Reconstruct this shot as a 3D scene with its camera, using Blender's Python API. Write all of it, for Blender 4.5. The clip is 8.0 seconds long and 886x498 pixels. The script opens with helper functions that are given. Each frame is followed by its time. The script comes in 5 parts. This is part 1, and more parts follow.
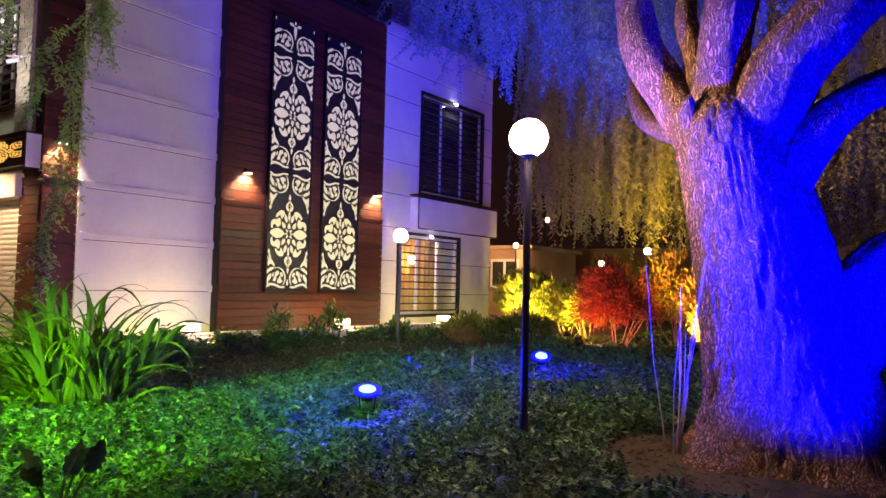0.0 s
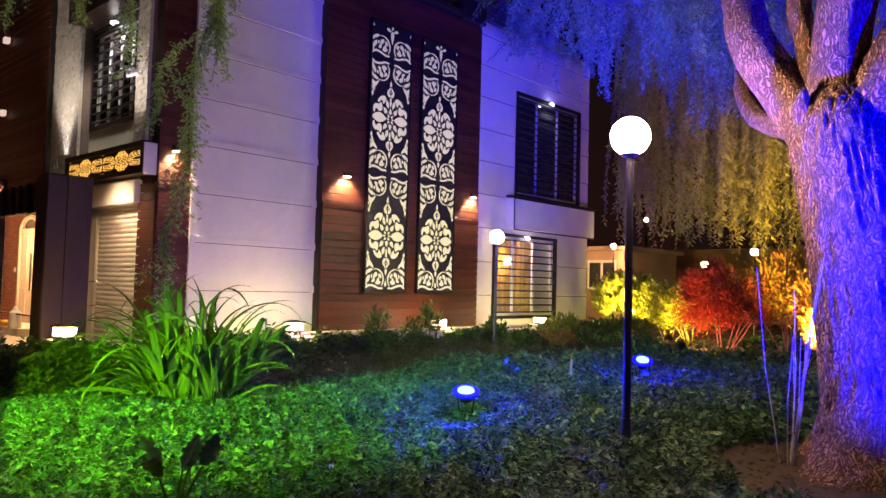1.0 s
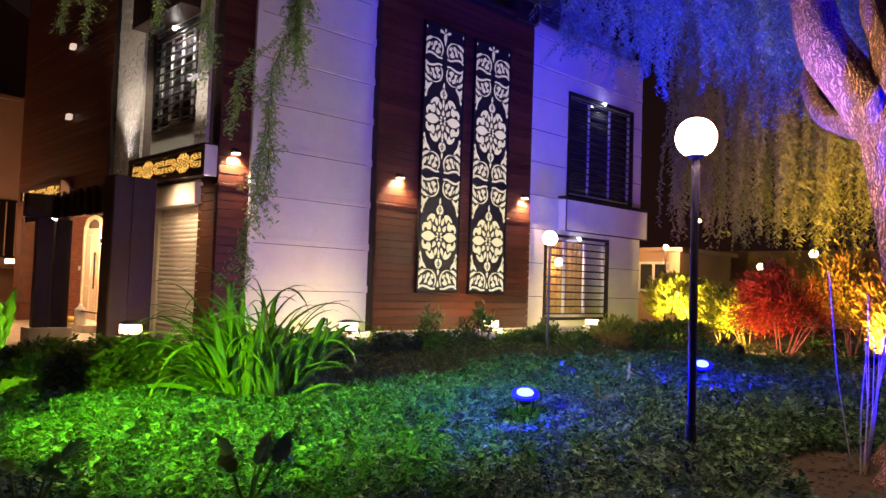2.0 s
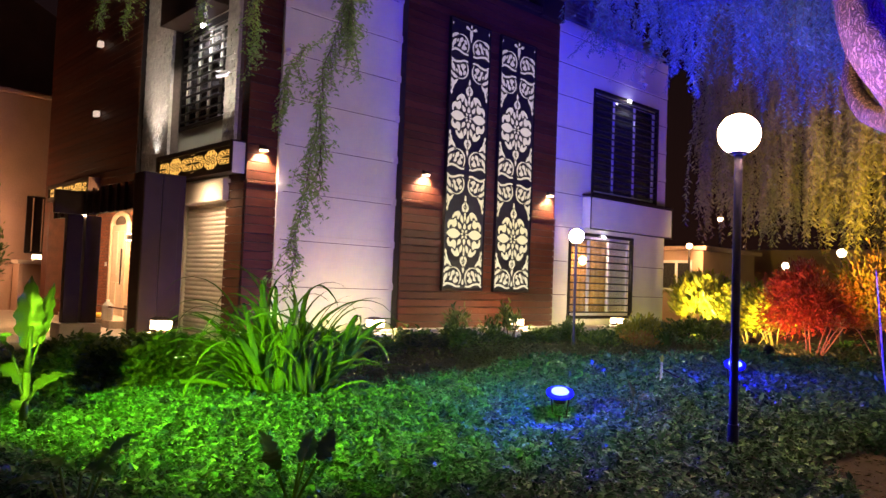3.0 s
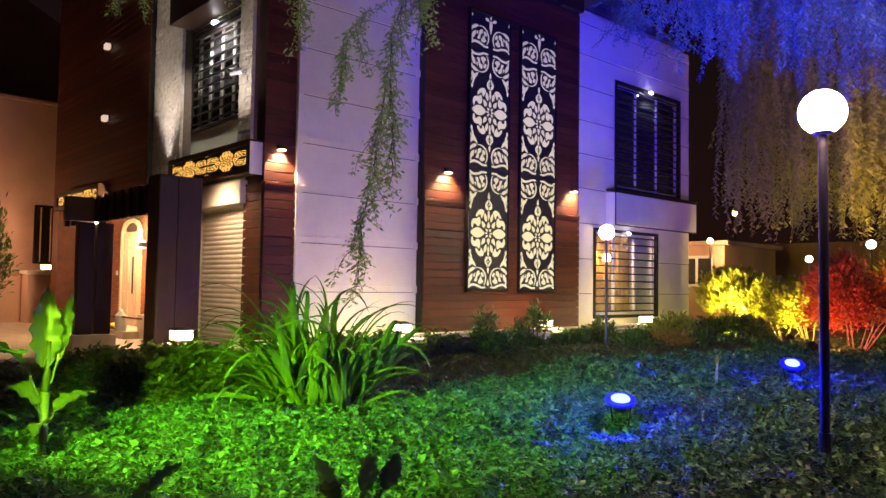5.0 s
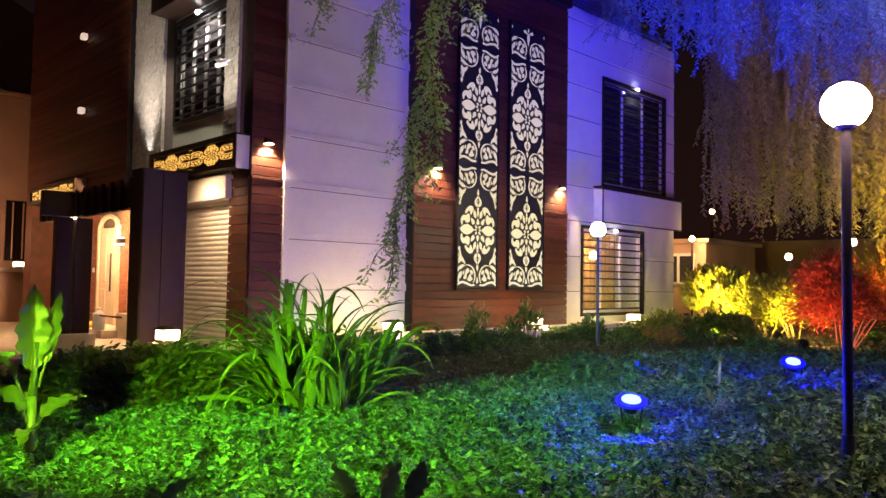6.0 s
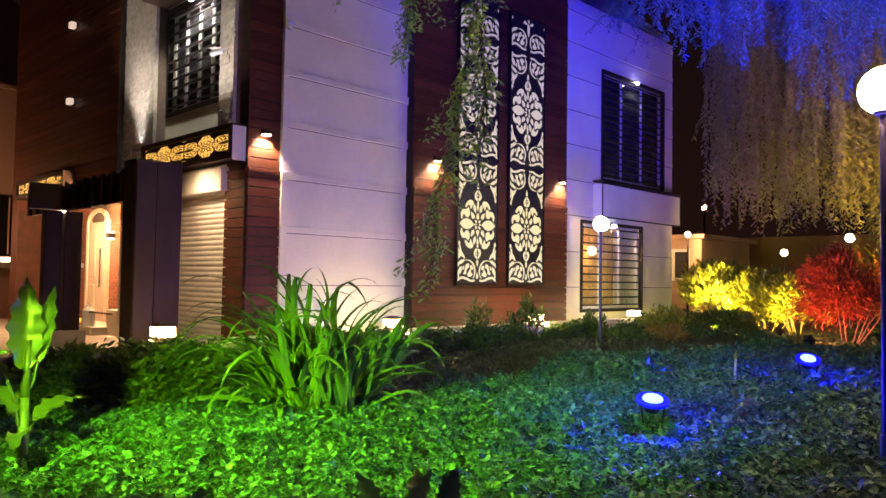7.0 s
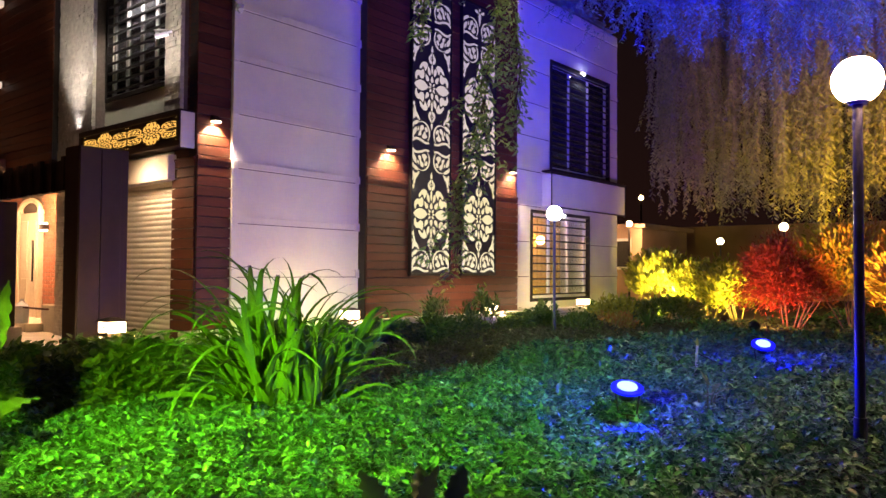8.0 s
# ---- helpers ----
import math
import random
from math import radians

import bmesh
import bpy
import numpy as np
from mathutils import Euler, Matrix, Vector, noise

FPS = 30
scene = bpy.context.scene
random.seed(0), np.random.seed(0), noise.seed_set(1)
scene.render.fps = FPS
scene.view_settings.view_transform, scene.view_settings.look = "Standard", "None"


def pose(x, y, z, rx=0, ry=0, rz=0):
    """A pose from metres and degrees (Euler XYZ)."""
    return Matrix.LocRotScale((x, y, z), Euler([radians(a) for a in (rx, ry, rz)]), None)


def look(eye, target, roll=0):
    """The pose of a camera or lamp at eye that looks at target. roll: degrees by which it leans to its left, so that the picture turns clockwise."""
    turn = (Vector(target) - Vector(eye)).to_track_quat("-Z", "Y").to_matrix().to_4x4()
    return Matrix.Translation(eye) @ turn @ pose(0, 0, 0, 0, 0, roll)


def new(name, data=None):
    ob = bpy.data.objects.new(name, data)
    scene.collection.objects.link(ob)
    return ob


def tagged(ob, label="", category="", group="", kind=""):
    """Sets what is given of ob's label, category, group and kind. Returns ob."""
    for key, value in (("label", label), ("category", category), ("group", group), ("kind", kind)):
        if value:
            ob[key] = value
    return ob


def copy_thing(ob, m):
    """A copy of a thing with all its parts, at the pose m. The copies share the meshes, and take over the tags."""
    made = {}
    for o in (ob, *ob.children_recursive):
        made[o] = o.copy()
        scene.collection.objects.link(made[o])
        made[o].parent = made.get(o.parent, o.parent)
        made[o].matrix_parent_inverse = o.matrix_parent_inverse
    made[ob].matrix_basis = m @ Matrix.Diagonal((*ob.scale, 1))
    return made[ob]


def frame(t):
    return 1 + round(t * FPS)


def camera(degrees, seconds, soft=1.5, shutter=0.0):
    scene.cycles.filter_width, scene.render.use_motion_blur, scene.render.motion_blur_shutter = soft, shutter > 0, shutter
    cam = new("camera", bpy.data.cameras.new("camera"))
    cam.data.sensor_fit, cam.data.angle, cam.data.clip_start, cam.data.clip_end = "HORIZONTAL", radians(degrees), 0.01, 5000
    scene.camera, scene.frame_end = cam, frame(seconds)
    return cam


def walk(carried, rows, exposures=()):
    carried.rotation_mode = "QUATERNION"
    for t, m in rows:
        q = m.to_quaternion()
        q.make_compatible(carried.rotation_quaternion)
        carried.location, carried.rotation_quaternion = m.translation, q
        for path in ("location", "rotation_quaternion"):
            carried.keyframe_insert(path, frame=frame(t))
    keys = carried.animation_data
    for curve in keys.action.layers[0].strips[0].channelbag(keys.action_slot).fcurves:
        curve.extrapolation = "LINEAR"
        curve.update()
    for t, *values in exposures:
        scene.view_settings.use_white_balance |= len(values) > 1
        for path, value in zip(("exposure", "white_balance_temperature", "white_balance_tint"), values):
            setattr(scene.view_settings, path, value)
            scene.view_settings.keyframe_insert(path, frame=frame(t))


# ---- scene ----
cam = camera(61.5, 8.0)
PATH = [
    (0, (0.467, -0.107, 0.806), (-0.685, 1.524, 0.911), 1.3),
    (0.5, (0.454, -0.119, 0.813), (-0.793, 1.442, 0.917), 1.4),
    (1, (0.433, -0.122, 0.81), (-0.916, 1.351, 0.912), 1.5),
    (1.5, (0.396, -0.16, 0.821), (-1.009, 1.26, 0.923), 1.6),
    (3, (0.207, -0.319, 0.812), (-1.26, 1.037, 0.903), 2.2),
    (3.5, (0.072, -0.304, 0.819), (-1.401, 1.046, 0.911), 1.7),
    (4, (-0.113, -0.25, 0.825), (-1.593, 1.093, 0.918), 1.2),
    (4.5, (-0.266, -0.214, 0.802), (-1.753, 1.12, 0.9), 0.9),
    (6, (-0.76, -0.259, 0.796), (-2.189, 1.137, 0.886), 0.9),
    (6.5, (-0.94, -0.207, 0.787), (-2.357, 1.201, 0.88), 0.8),
    (7, (-1.099, -0.207, 0.776), (-2.506, 1.212, 0.857), 0.9),
    (7.5, (-1.274, -0.265, 0.776), (-2.623, 1.21, 0.855), 0.6),
    (8, (-1.401, -0.313, 0.767), (-2.683, 1.22, 0.825), 0.4),
]
walk(cam, [(t, look(eye, target, roll)) for t, eye, target, roll in PATH])


# ---- night sky and helpers ----
world = bpy.data.worlds.new("night_sky")
scene.world = world
world.use_nodes = True
wnt = world.node_tree
wbg = wnt.nodes["Background"]
wtc, wsep, wramp = wnt.nodes.new("ShaderNodeTexCoord"), wnt.nodes.new("ShaderNodeSeparateXYZ"), wnt.nodes.new("ShaderNodeValToRGB")
wnt.links.new(wtc.outputs["Generated"], wsep.inputs[0])
wnt.links.new(wsep.outputs["Z"], wramp.inputs[0])
wnt.links.new(wramp.outputs[0], wbg.inputs["Color"])
wramp.color_ramp.elements[0].position, wramp.color_ramp.elements[0].color = 0.0, (0.007, 0.0026, 0.0018, 1)
wramp.color_ramp.elements[1].position, wramp.color_ramp.elements[1].color = 0.5, (0.0022, 0.0014, 0.0022, 1)
wbg.inputs["Strength"].default_value = 1.0
scene.view_settings.exposure = 1.0

WARM, WHITE = (1.0, 0.62, 0.30), (0.92, 0.92, 1.0)
BLUE, GREEN = (0.0, 0.0, 1.0), (0.42, 1.0, 0.02)


def lamp(kind, name, m, power, colour, size=0.05, cone=90, blend=0.5):
    data = bpy.data.lights.new(name, kind)
    data.energy, data.color = power, colour
    data.shadow_soft_size = size
    if kind == "SPOT":
        data.spot_size, data.spot_blend = radians(cone), blend
    ob = new(name, data)
    ob.matrix_world = m
    return ob


def material(name, colour, rough=0.6, metal=0.0, vary=0.2, scale=8.0, fine=90.0, bump=0.2, stretch=(1, 1, 1), per_piece=0.0, second=None):
    """A surface with two scales of variation and fine relief."""
    m = bpy.data.materials.new(name)
    m.use_nodes = True
    nt = m.node_tree
    p = nt.nodes["Principled BSDF"]
    tc, mp = nt.nodes.new("ShaderNodeTexCoord"), nt.nodes.new("ShaderNodeMapping")
    mp.inputs["Scale"].default_value = stretch
    geo = nt.nodes.new("ShaderNodeNewGeometry")
    nt.links.new(geo.outputs["Position"], mp.inputs["Vector"])
    n1, n2 = nt.nodes.new("ShaderNodeTexNoise"), nt.nodes.new("ShaderNodeTexNoise")
    n1.inputs["Scale"].default_value, n2.inputs["Scale"].default_value = scale, fine
    n1.inputs["Detail"].default_value = 6
    n2.inputs["Detail"].default_value = 4
    for n in (n1, n2):
        nt.links.new(mp.outputs[0], n.inputs["Vector"])
    mix = nt.nodes.new("ShaderNodeMath")
    mix.operation = "MULTIPLY_ADD"
    mix.inputs[1].default_value = 0.4
    nt.links.new(n2.outputs[0], mix.inputs[0])
    half = nt.nodes.new("ShaderNodeMath")
    half.operation = "MULTIPLY"
    half.inputs[1].default_value = 0.6
    nt.links.new(n1.outputs[0], half.inputs[0])
    nt.links.new(half.outputs[0], mix.inputs[2])
    value = mix.outputs[0]
    if per_piece:
        oi = nt.nodes.new("ShaderNodeObjectInfo")
        add = nt.nodes.new("ShaderNodeMath")
        add.operation = "MULTIPLY_ADD"
        add.inputs[1].default_value = per_piece
        nt.links.new(oi.outputs["Random"], add.inputs[0])
        nt.links.new(value, add.inputs[2])
        value = add.outputs[0]
    ramp = nt.nodes.new("ShaderNodeValToRGB")
    lo = second if second else tuple(c * (1 - vary) for c in colour)
    hi = tuple(min(1.0, c * (1 + vary * 0.7)) for c in colour)
    ramp.color_ramp.elements[0].position, ramp.color_ramp.elements[0].color = 0.32, (*lo, 1)
    ramp.color_ramp.elements[1].position, ramp.color_ramp.elements[1].color = 0.68 + per_piece * 0.7, (*hi, 1)
    nt.links.new(value, ramp.inputs[0])
    nt.links.new(ramp.outputs[0], p.inputs["Base Color"])
    p.inputs["Metallic"].default_value = metal
    rr = nt.nodes.new("ShaderNodeMapRange")
    rr.inputs["To Min"].default_value, rr.inputs["To Max"].default_value = max(0.02, rough - 0.12), min(1.0, rough + 0.12)
    nt.links.new(n1.outputs[0], rr.inputs["Value"])
    nt.links.new(rr.outputs[0], p.inputs["Roughness"])
    if bump:
        b = nt.nodes.new("ShaderNodeBump")
        b.inputs["Strength"].default_value, b.inputs["Distance"].default_value = bump, 0.01
        nt.links.new(mix.outputs[0], b.inputs["Height"])
        nt.links.new(b.outputs[0], p.inputs["Normal"])
    return m


def leaf_material(name, colours, rough=0.45, through_light=0.35):
    """Leaves that differ one from the next and let some light through."""
    m = bpy.data.materials.new(name)
    m.use_nodes = True
    nt = m.node_tree
    p, out = nt.nodes["Principled BSDF"], nt.nodes["Material Output"]
    geo, ramp = nt.nodes.new("ShaderNodeNewGeometry"), nt.nodes.new("ShaderNodeValToRGB")
    e = ramp.color_ramp.elements
    e[0].color, e[1].color = (*colours[0], 1), (*colours[-1], 1)
    for i, c in enumerate(colours[1:-1]):
        k = e.new((i + 1) / (len(colours) - 1))
        k.color = (*c, 1)
    nt.links.new(geo.outputs["Random Per Island"], ramp.inputs[0])
    noi, mul = nt.nodes.new("ShaderNodeTexNoise"), nt.nodes.new("ShaderNodeMix")
    noi.inputs["Scale"].default_value = 1.3
    nt.links.new(geo.outputs["Position"], noi.inputs["Vector"])
    mul.data_type, mul.blend_type = "RGBA", "MULTIPLY"
    mul.inputs["Factor"].default_value = 0.5
    nt.links.new(ramp.outputs[0], mul.inputs["A"])
    nt.links.new(noi.outputs[0], mul.inputs["B"])
    nt.links.new(mul.outputs["Result"], p.inputs["Base Color"])
    p.inputs["Roughness"].default_value = rough
    tr, mx = nt.nodes.new("ShaderNodeBsdfTranslucent"), nt.nodes.new("ShaderNodeMixShader")
    mx.inputs[0].default_value = through_light
    nt.links.new(mul.outputs["Result"], tr.inputs["Color"])
    nt.links.new(p.outputs[0], mx.inputs[1])
    nt.links.new(tr.outputs[0], mx.inputs[2])
    nt.links.new(mx.outputs[0], out.inputs["Surface"])
    return m


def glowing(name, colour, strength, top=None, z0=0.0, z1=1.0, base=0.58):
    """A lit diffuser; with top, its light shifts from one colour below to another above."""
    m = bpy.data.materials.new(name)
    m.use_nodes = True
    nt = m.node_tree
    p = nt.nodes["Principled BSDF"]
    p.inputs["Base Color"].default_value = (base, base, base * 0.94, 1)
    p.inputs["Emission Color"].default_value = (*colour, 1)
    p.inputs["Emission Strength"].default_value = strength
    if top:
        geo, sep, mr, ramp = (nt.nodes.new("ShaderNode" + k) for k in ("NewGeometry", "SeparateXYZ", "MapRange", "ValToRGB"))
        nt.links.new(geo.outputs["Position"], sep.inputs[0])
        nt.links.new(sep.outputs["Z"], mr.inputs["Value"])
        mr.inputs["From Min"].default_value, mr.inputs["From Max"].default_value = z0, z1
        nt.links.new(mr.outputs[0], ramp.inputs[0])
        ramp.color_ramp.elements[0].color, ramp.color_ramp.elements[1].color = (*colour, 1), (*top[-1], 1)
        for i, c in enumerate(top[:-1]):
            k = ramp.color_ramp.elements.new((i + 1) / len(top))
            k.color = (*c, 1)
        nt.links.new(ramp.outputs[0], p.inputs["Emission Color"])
    return m


def glass_material(name, tint, rough=0.03, clear=0.4, ior=2.0):
    m = bpy.data.materials.new(name)
    m.use_nodes = True
    p = m.node_tree.nodes["Principled BSDF"]
    p.inputs["Base Color"].default_value = (*tint, 1)
    p.inputs["Roughness"].default_value = rough
    p.inputs["Transmission Weight"].default_value = clear
    p.inputs["IOR"].default_value = ior
    return m


def bark_material(name, colour, dark):
    """Long ridged plates with deep dark clefts."""
    m = material(name, colour, 0.92, vary=0.5, scale=6, fine=40, bump=0.0, stretch=(1.5, 1.5, 0.5))
    nt = m.node_tree
    p = nt.nodes["Principled BSDF"]
    geo, mp, noi, vor = (nt.nodes.new("ShaderNode" + k) for k in ("NewGeometry", "Mapping", "TexNoise", "TexVoronoi"))
    mp.inputs["Scale"].default_value = (1, 1, 0.08)
    noi.inputs["Scale"].default_value, noi.inputs["Detail"].default_value = 5.0, 5
    add = nt.nodes.new("ShaderNodeVectorMath")
    add.operation = "MULTIPLY_ADD"
    add.inputs[1].default_value = (0.22, 0.22, 0.35)
    nt.links.new(geo.outputs["Position"], noi.inputs["Vector"])
    nt.links.new(noi.outputs["Color"], add.inputs[0])
    nt.links.new(geo.outputs["Position"], add.inputs[2])
    nt.links.new(add.outputs[0], mp.inputs["Vector"])
    vor.feature = "DISTANCE_TO_EDGE"
    vor.inputs["Scale"].default_value = 40.0
    nt.links.new(mp.outputs[0], vor.inputs["Vector"])
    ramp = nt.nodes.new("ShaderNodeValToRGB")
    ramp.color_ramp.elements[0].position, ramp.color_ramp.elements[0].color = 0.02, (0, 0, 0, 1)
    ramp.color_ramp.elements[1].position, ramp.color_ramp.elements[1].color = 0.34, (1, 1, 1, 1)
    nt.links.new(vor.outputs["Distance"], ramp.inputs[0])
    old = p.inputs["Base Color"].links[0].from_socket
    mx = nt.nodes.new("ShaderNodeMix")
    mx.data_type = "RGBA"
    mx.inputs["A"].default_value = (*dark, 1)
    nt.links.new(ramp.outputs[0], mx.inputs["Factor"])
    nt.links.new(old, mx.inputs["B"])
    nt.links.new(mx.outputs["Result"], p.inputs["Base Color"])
    n2 = nt.nodes.new("ShaderNodeTexNoise")
    n2.inputs["Scale"].default_value, n2.inputs["Detail"].default_value = 45, 5
    nt.links.new(mp.outputs[0], n2.inputs["Vector"])
    ma = nt.nodes.new("ShaderNodeMath")
    ma.operation = "MULTIPLY_ADD"
    ma.inputs[1].default_value = 0.35
    nt.links.new(n2.outputs[0], ma.inputs[0])
    nt.links.new(ramp.outputs[0], ma.inputs[2])
    b = nt.nodes.new("ShaderNodeBump")
    b.inputs["Strength"].default_value, b.inputs["Distance"].default_value = 0.9, 0.018
    nt.links.new(ma.outputs[0], b.inputs["Height"])
    nt.links.new(b.outputs[0], p.inputs["Normal"])
    return m


M = {
    "white": material("cream_render", (0.72, 0.71, 0.58), 0.75, vary=0.10, scale=1.6, fine=60, bump=0.10),
    "wood": material("brown_cladding", (0.085, 0.025, 0.012), 0.52, vary=0.7, scale=5, fine=60, bump=0.4, stretch=(1, 0.14, 1), per_piece=0.22),
    "wood_side": material("brown_cladding_side", (0.085, 0.025, 0.012), 0.52, vary=0.7, scale=5, fine=60, bump=0.4, stretch=(0.14, 1, 1), per_piece=0.22),
    "can": material("blue_grey_can", (0.12, 0.12, 0.16), 0.4, 0.2, vary=0.3, scale=12, bump=0.05),
    "dark_metal": material("dark_steel", (0.022, 0.018, 0.018), 0.42, 0.6, vary=0.3, scale=12, bump=0.05),
    "cloth": material("curtain_cloth", (0.42, 0.27, 0.08), 0.9, 0.0, vary=0.3, scale=12, bump=0.1),
    "brown_metal": material("brown_steel", (0.030, 0.016, 0.012), 0.5, 0.1, vary=0.3, scale=6, bump=0.08),
    "black": material("black_backing", (0.012, 0.008, 0.007), 0.6, vary=0.3, scale=9, bump=0.05),
    "stone": material("split_stone", (0.50, 0.46, 0.41), 0.85, vary=0.35, scale=9, fine=55, bump=1.0, per_piece=0.06),
    "paving": material("pale_paving", (0.42, 0.36, 0.29), 0.7, vary=0.3, scale=3, fine=70, bump=0.2),
    "plinth": material("pale_stone_plinth", (0.52, 0.46, 0.38), 0.6, vary=0.25, scale=4, fine=80, bump=0.15),
    "shutter": material("cream_shutter", (0.62, 0.57, 0.50), 0.45, vary=0.12, scale=4, bump=0.04),
    "soil": material("garden_soil", (0.045, 0.032, 0.024), 0.95, vary=0.5, scale=6, fine=60, bump=0.9),
    "brick": material("red_brick", (0.26, 0.085, 0.045), 0.8, vary=0.4, scale=9, fine=70, bump=0.4, per_piece=0.25),
    # real mortar, and the dark colour of the painted shadow gaps
    "mortar_and_shade": material("mortar_and_shade", (0.12, 0.09, 0.075), 0.95, vary=0.3, scale=20, bump=0.4),
    "pvc": material("white_frame", (0.66, 0.66, 0.68), 0.4, vary=0.06, scale=6, bump=0.02),
    "glass": glass_material("window_glass", (0.05, 0.05, 0.06)),
    "clear_glass": glass_material("clear_window_glass", (0.9, 0.9, 0.88), 0.02, 0.95, 1.35),
    "bottle": glass_material("clear_bottle", (0.75, 0.82, 0.85), 0.05),
    "yellow_cloth": material("yellow_cloth", (0.55, 0.36, 0.05), 0.9, vary=0.3, scale=14, bump=0.4),
    "far_wall": material("neighbour_render", (0.40, 0.27, 0.20), 0.85, vary=0.22, scale=1.1, fine=30, bump=0.2),
    "roof": material("roof_tile", (0.20, 0.19, 0.20), 0.7, vary=0.35, scale=5, fine=40, bump=0.4),
    "pole": material("lamp_pole_paint", (0.05, 0.05, 0.085), 0.35, 0.5, vary=0.25, scale=9, bump=0.05),
    "door": material("pale_panelled_door", (0.50, 0.40, 0.30), 0.4, vary=0.2, scale=5, stretch=(1, 1, 0.2), bump=0.1),
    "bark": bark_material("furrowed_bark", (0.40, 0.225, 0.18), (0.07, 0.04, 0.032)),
    "twig": material("twig_bark", (0.16, 0.12, 0.08), 0.85, vary=0.4, scale=12, bump=0.3),
    "sapling": material("pale_sapling_bark", (0.42, 0.38, 0.36), 0.8, vary=0.4, scale=20, bump=0.3),
    "globe": glowing("lit_globe", (1.0, 0.60, 0.30), 215.0),
    "globe_mid": glowing("lit_small_globe", (1.0, 0.90, 0.58), 82.0),
    "globe_far": glowing("lit_far_globe", (1.0, 0.74, 0.42), 10.0),
    "street": glowing("lit_street_lamp", (1.0, 0.55, 0.2), 40.0),
    "bollard_glow": glowing("lit_bollard", (1.0, 0.66, 0.36), 5.0),
    # backlight and its fade towards the top, put into the emission colour
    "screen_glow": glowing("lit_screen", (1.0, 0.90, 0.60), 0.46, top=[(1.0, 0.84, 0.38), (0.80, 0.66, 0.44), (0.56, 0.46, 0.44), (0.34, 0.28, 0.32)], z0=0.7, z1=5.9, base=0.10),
    "fret_glow": glowing("lit_fret", (1.0, 0.50, 0.09), 0.55),
    "sconce_glow": glowing("lit_sconce", (1.0, 0.72, 0.42), 18.0),
    "blue_glow": glowing("lit_blue_lens", (0.03, 0.05, 1.0), 14.0, base=0.01),
    # blue glare halo, put into a ring that glows by itself
    "blue_glare": glowing("blue_glare_ring", (0.0, 0.0, 1.0), 0.5, base=0.01),
    "white_glow": glowing("lit_white_spot", (1.0, 0.95, 0.95), 14.0),
    "spot_small": glowing("lit_cube", (0.9, 0.66, 0.52), 0.4),
    "ivy": leaf_material("groundcover_leaf", [(0.012, 0.04, 0.018), (0.035, 0.11, 0.045), (0.075, 0.19, 0.075), (0.16, 0.32, 0.13)], 0.42, 0.06),
    "hedge": leaf_material("hedge_leaf", [(0.035, 0.085, 0.02), (0.08, 0.15, 0.035), (0.17, 0.22, 0.04)], 0.36),
    # dry litter, and groundcover whose lack of light is put into the colour
    "dry": leaf_material("dry_and_unlit_leaf", [(0.05, 0.06, 0.03), (0.09, 0.08, 0.045), (0.08, 0.10, 0.04)], 0.6),
    "blade": leaf_material("blade_leaf", [(0.018, 0.045, 0.009), (0.08, 0.15, 0.02), (0.18, 0.31, 0.045), (0.40, 0.50, 0.08), (0.74, 0.72, 0.18)], 0.26, 0.12),
    "golden": leaf_material("golden_leaf", [(0.26, 0.28, 0.03), (0.42, 0.40, 0.06), (0.14, 0.18, 0.03)], 0.35),
    "orange": leaf_material("orange_leaf", [(0.32, 0.22, 0.04), (0.40, 0.16, 0.05), (0.26, 0.28, 0.05)], 0.45),
    "red": leaf_material("red_leaf", [(0.24, 0.035, 0.018), (0.36, 0.065, 0.028), (0.17, 0.06, 0.02)], 0.5),
    "willow": leaf_material("drooping_leaf", [(0.06, 0.17, 0.10), (0.13, 0.32, 0.20), (0.30, 0.50, 0.36)], 0.5, 0.15),
    "willow_far": leaf_material("olive_drooping_leaf", [(0.15, 0.16, 0.05), (0.21, 0.21, 0.07), (0.26, 0.25, 0.09)], 0.5, 0.4),
    "wisp": leaf_material("fresh_drooping_leaf", [(0.26, 0.48, 0.09), (0.36, 0.62, 0.14), (0.46, 0.70, 0.20)], 0.45, 0.62),
    "broad": leaf_material("broad_leaf", [(0.05, 0.08, 0.015), (0.13, 0.155, 0.035)], 0.35, 0.4),
}

for key in ("wood", "wood_side", "brown_metal", "ivy"):
    M[key].node_tree.nodes["Principled BSDF"].inputs["Specular IOR Level"].default_value = 0.25


def mesh_of(bm, name, mat, smooth=False):
    me = bpy.data.meshes.new(name)
    bm.to_mesh(me)
    bm.free()
    me.materials.append(M[mat] if isinstance(mat, str) else mat)
    if smooth:
        me.polygons.foreach_set("use_smooth", [True] * len(me.polygons))
    return me


def box(bm, x0, x1, y0, y1, z0, z1, bevel=0.0):
    """A block between two corners, with its edges broken where bevel is given."""
    made = bmesh.ops.create_cube(bm, size=1.0, matrix=Matrix.LocRotScale(((x0 + x1) / 2, (y0 + y1) / 2, (z0 + z1) / 2), None, (abs(x1 - x0), abs(y1 - y0), abs(z1 - z0))))
    if bevel:
        edges = list({e for v in made["verts"] for e in v.link_edges})
        bmesh.ops.bevel(bm, geom=edges, offset=bevel, segments=2, affect="EDGES", profile=0.5)
    return bm


def blk(x0, x1, y0, y1, z0, z1, bevel=0.0):
    return box(bmesh.new(), x0, x1, y0, y1, z0, z1, bevel)


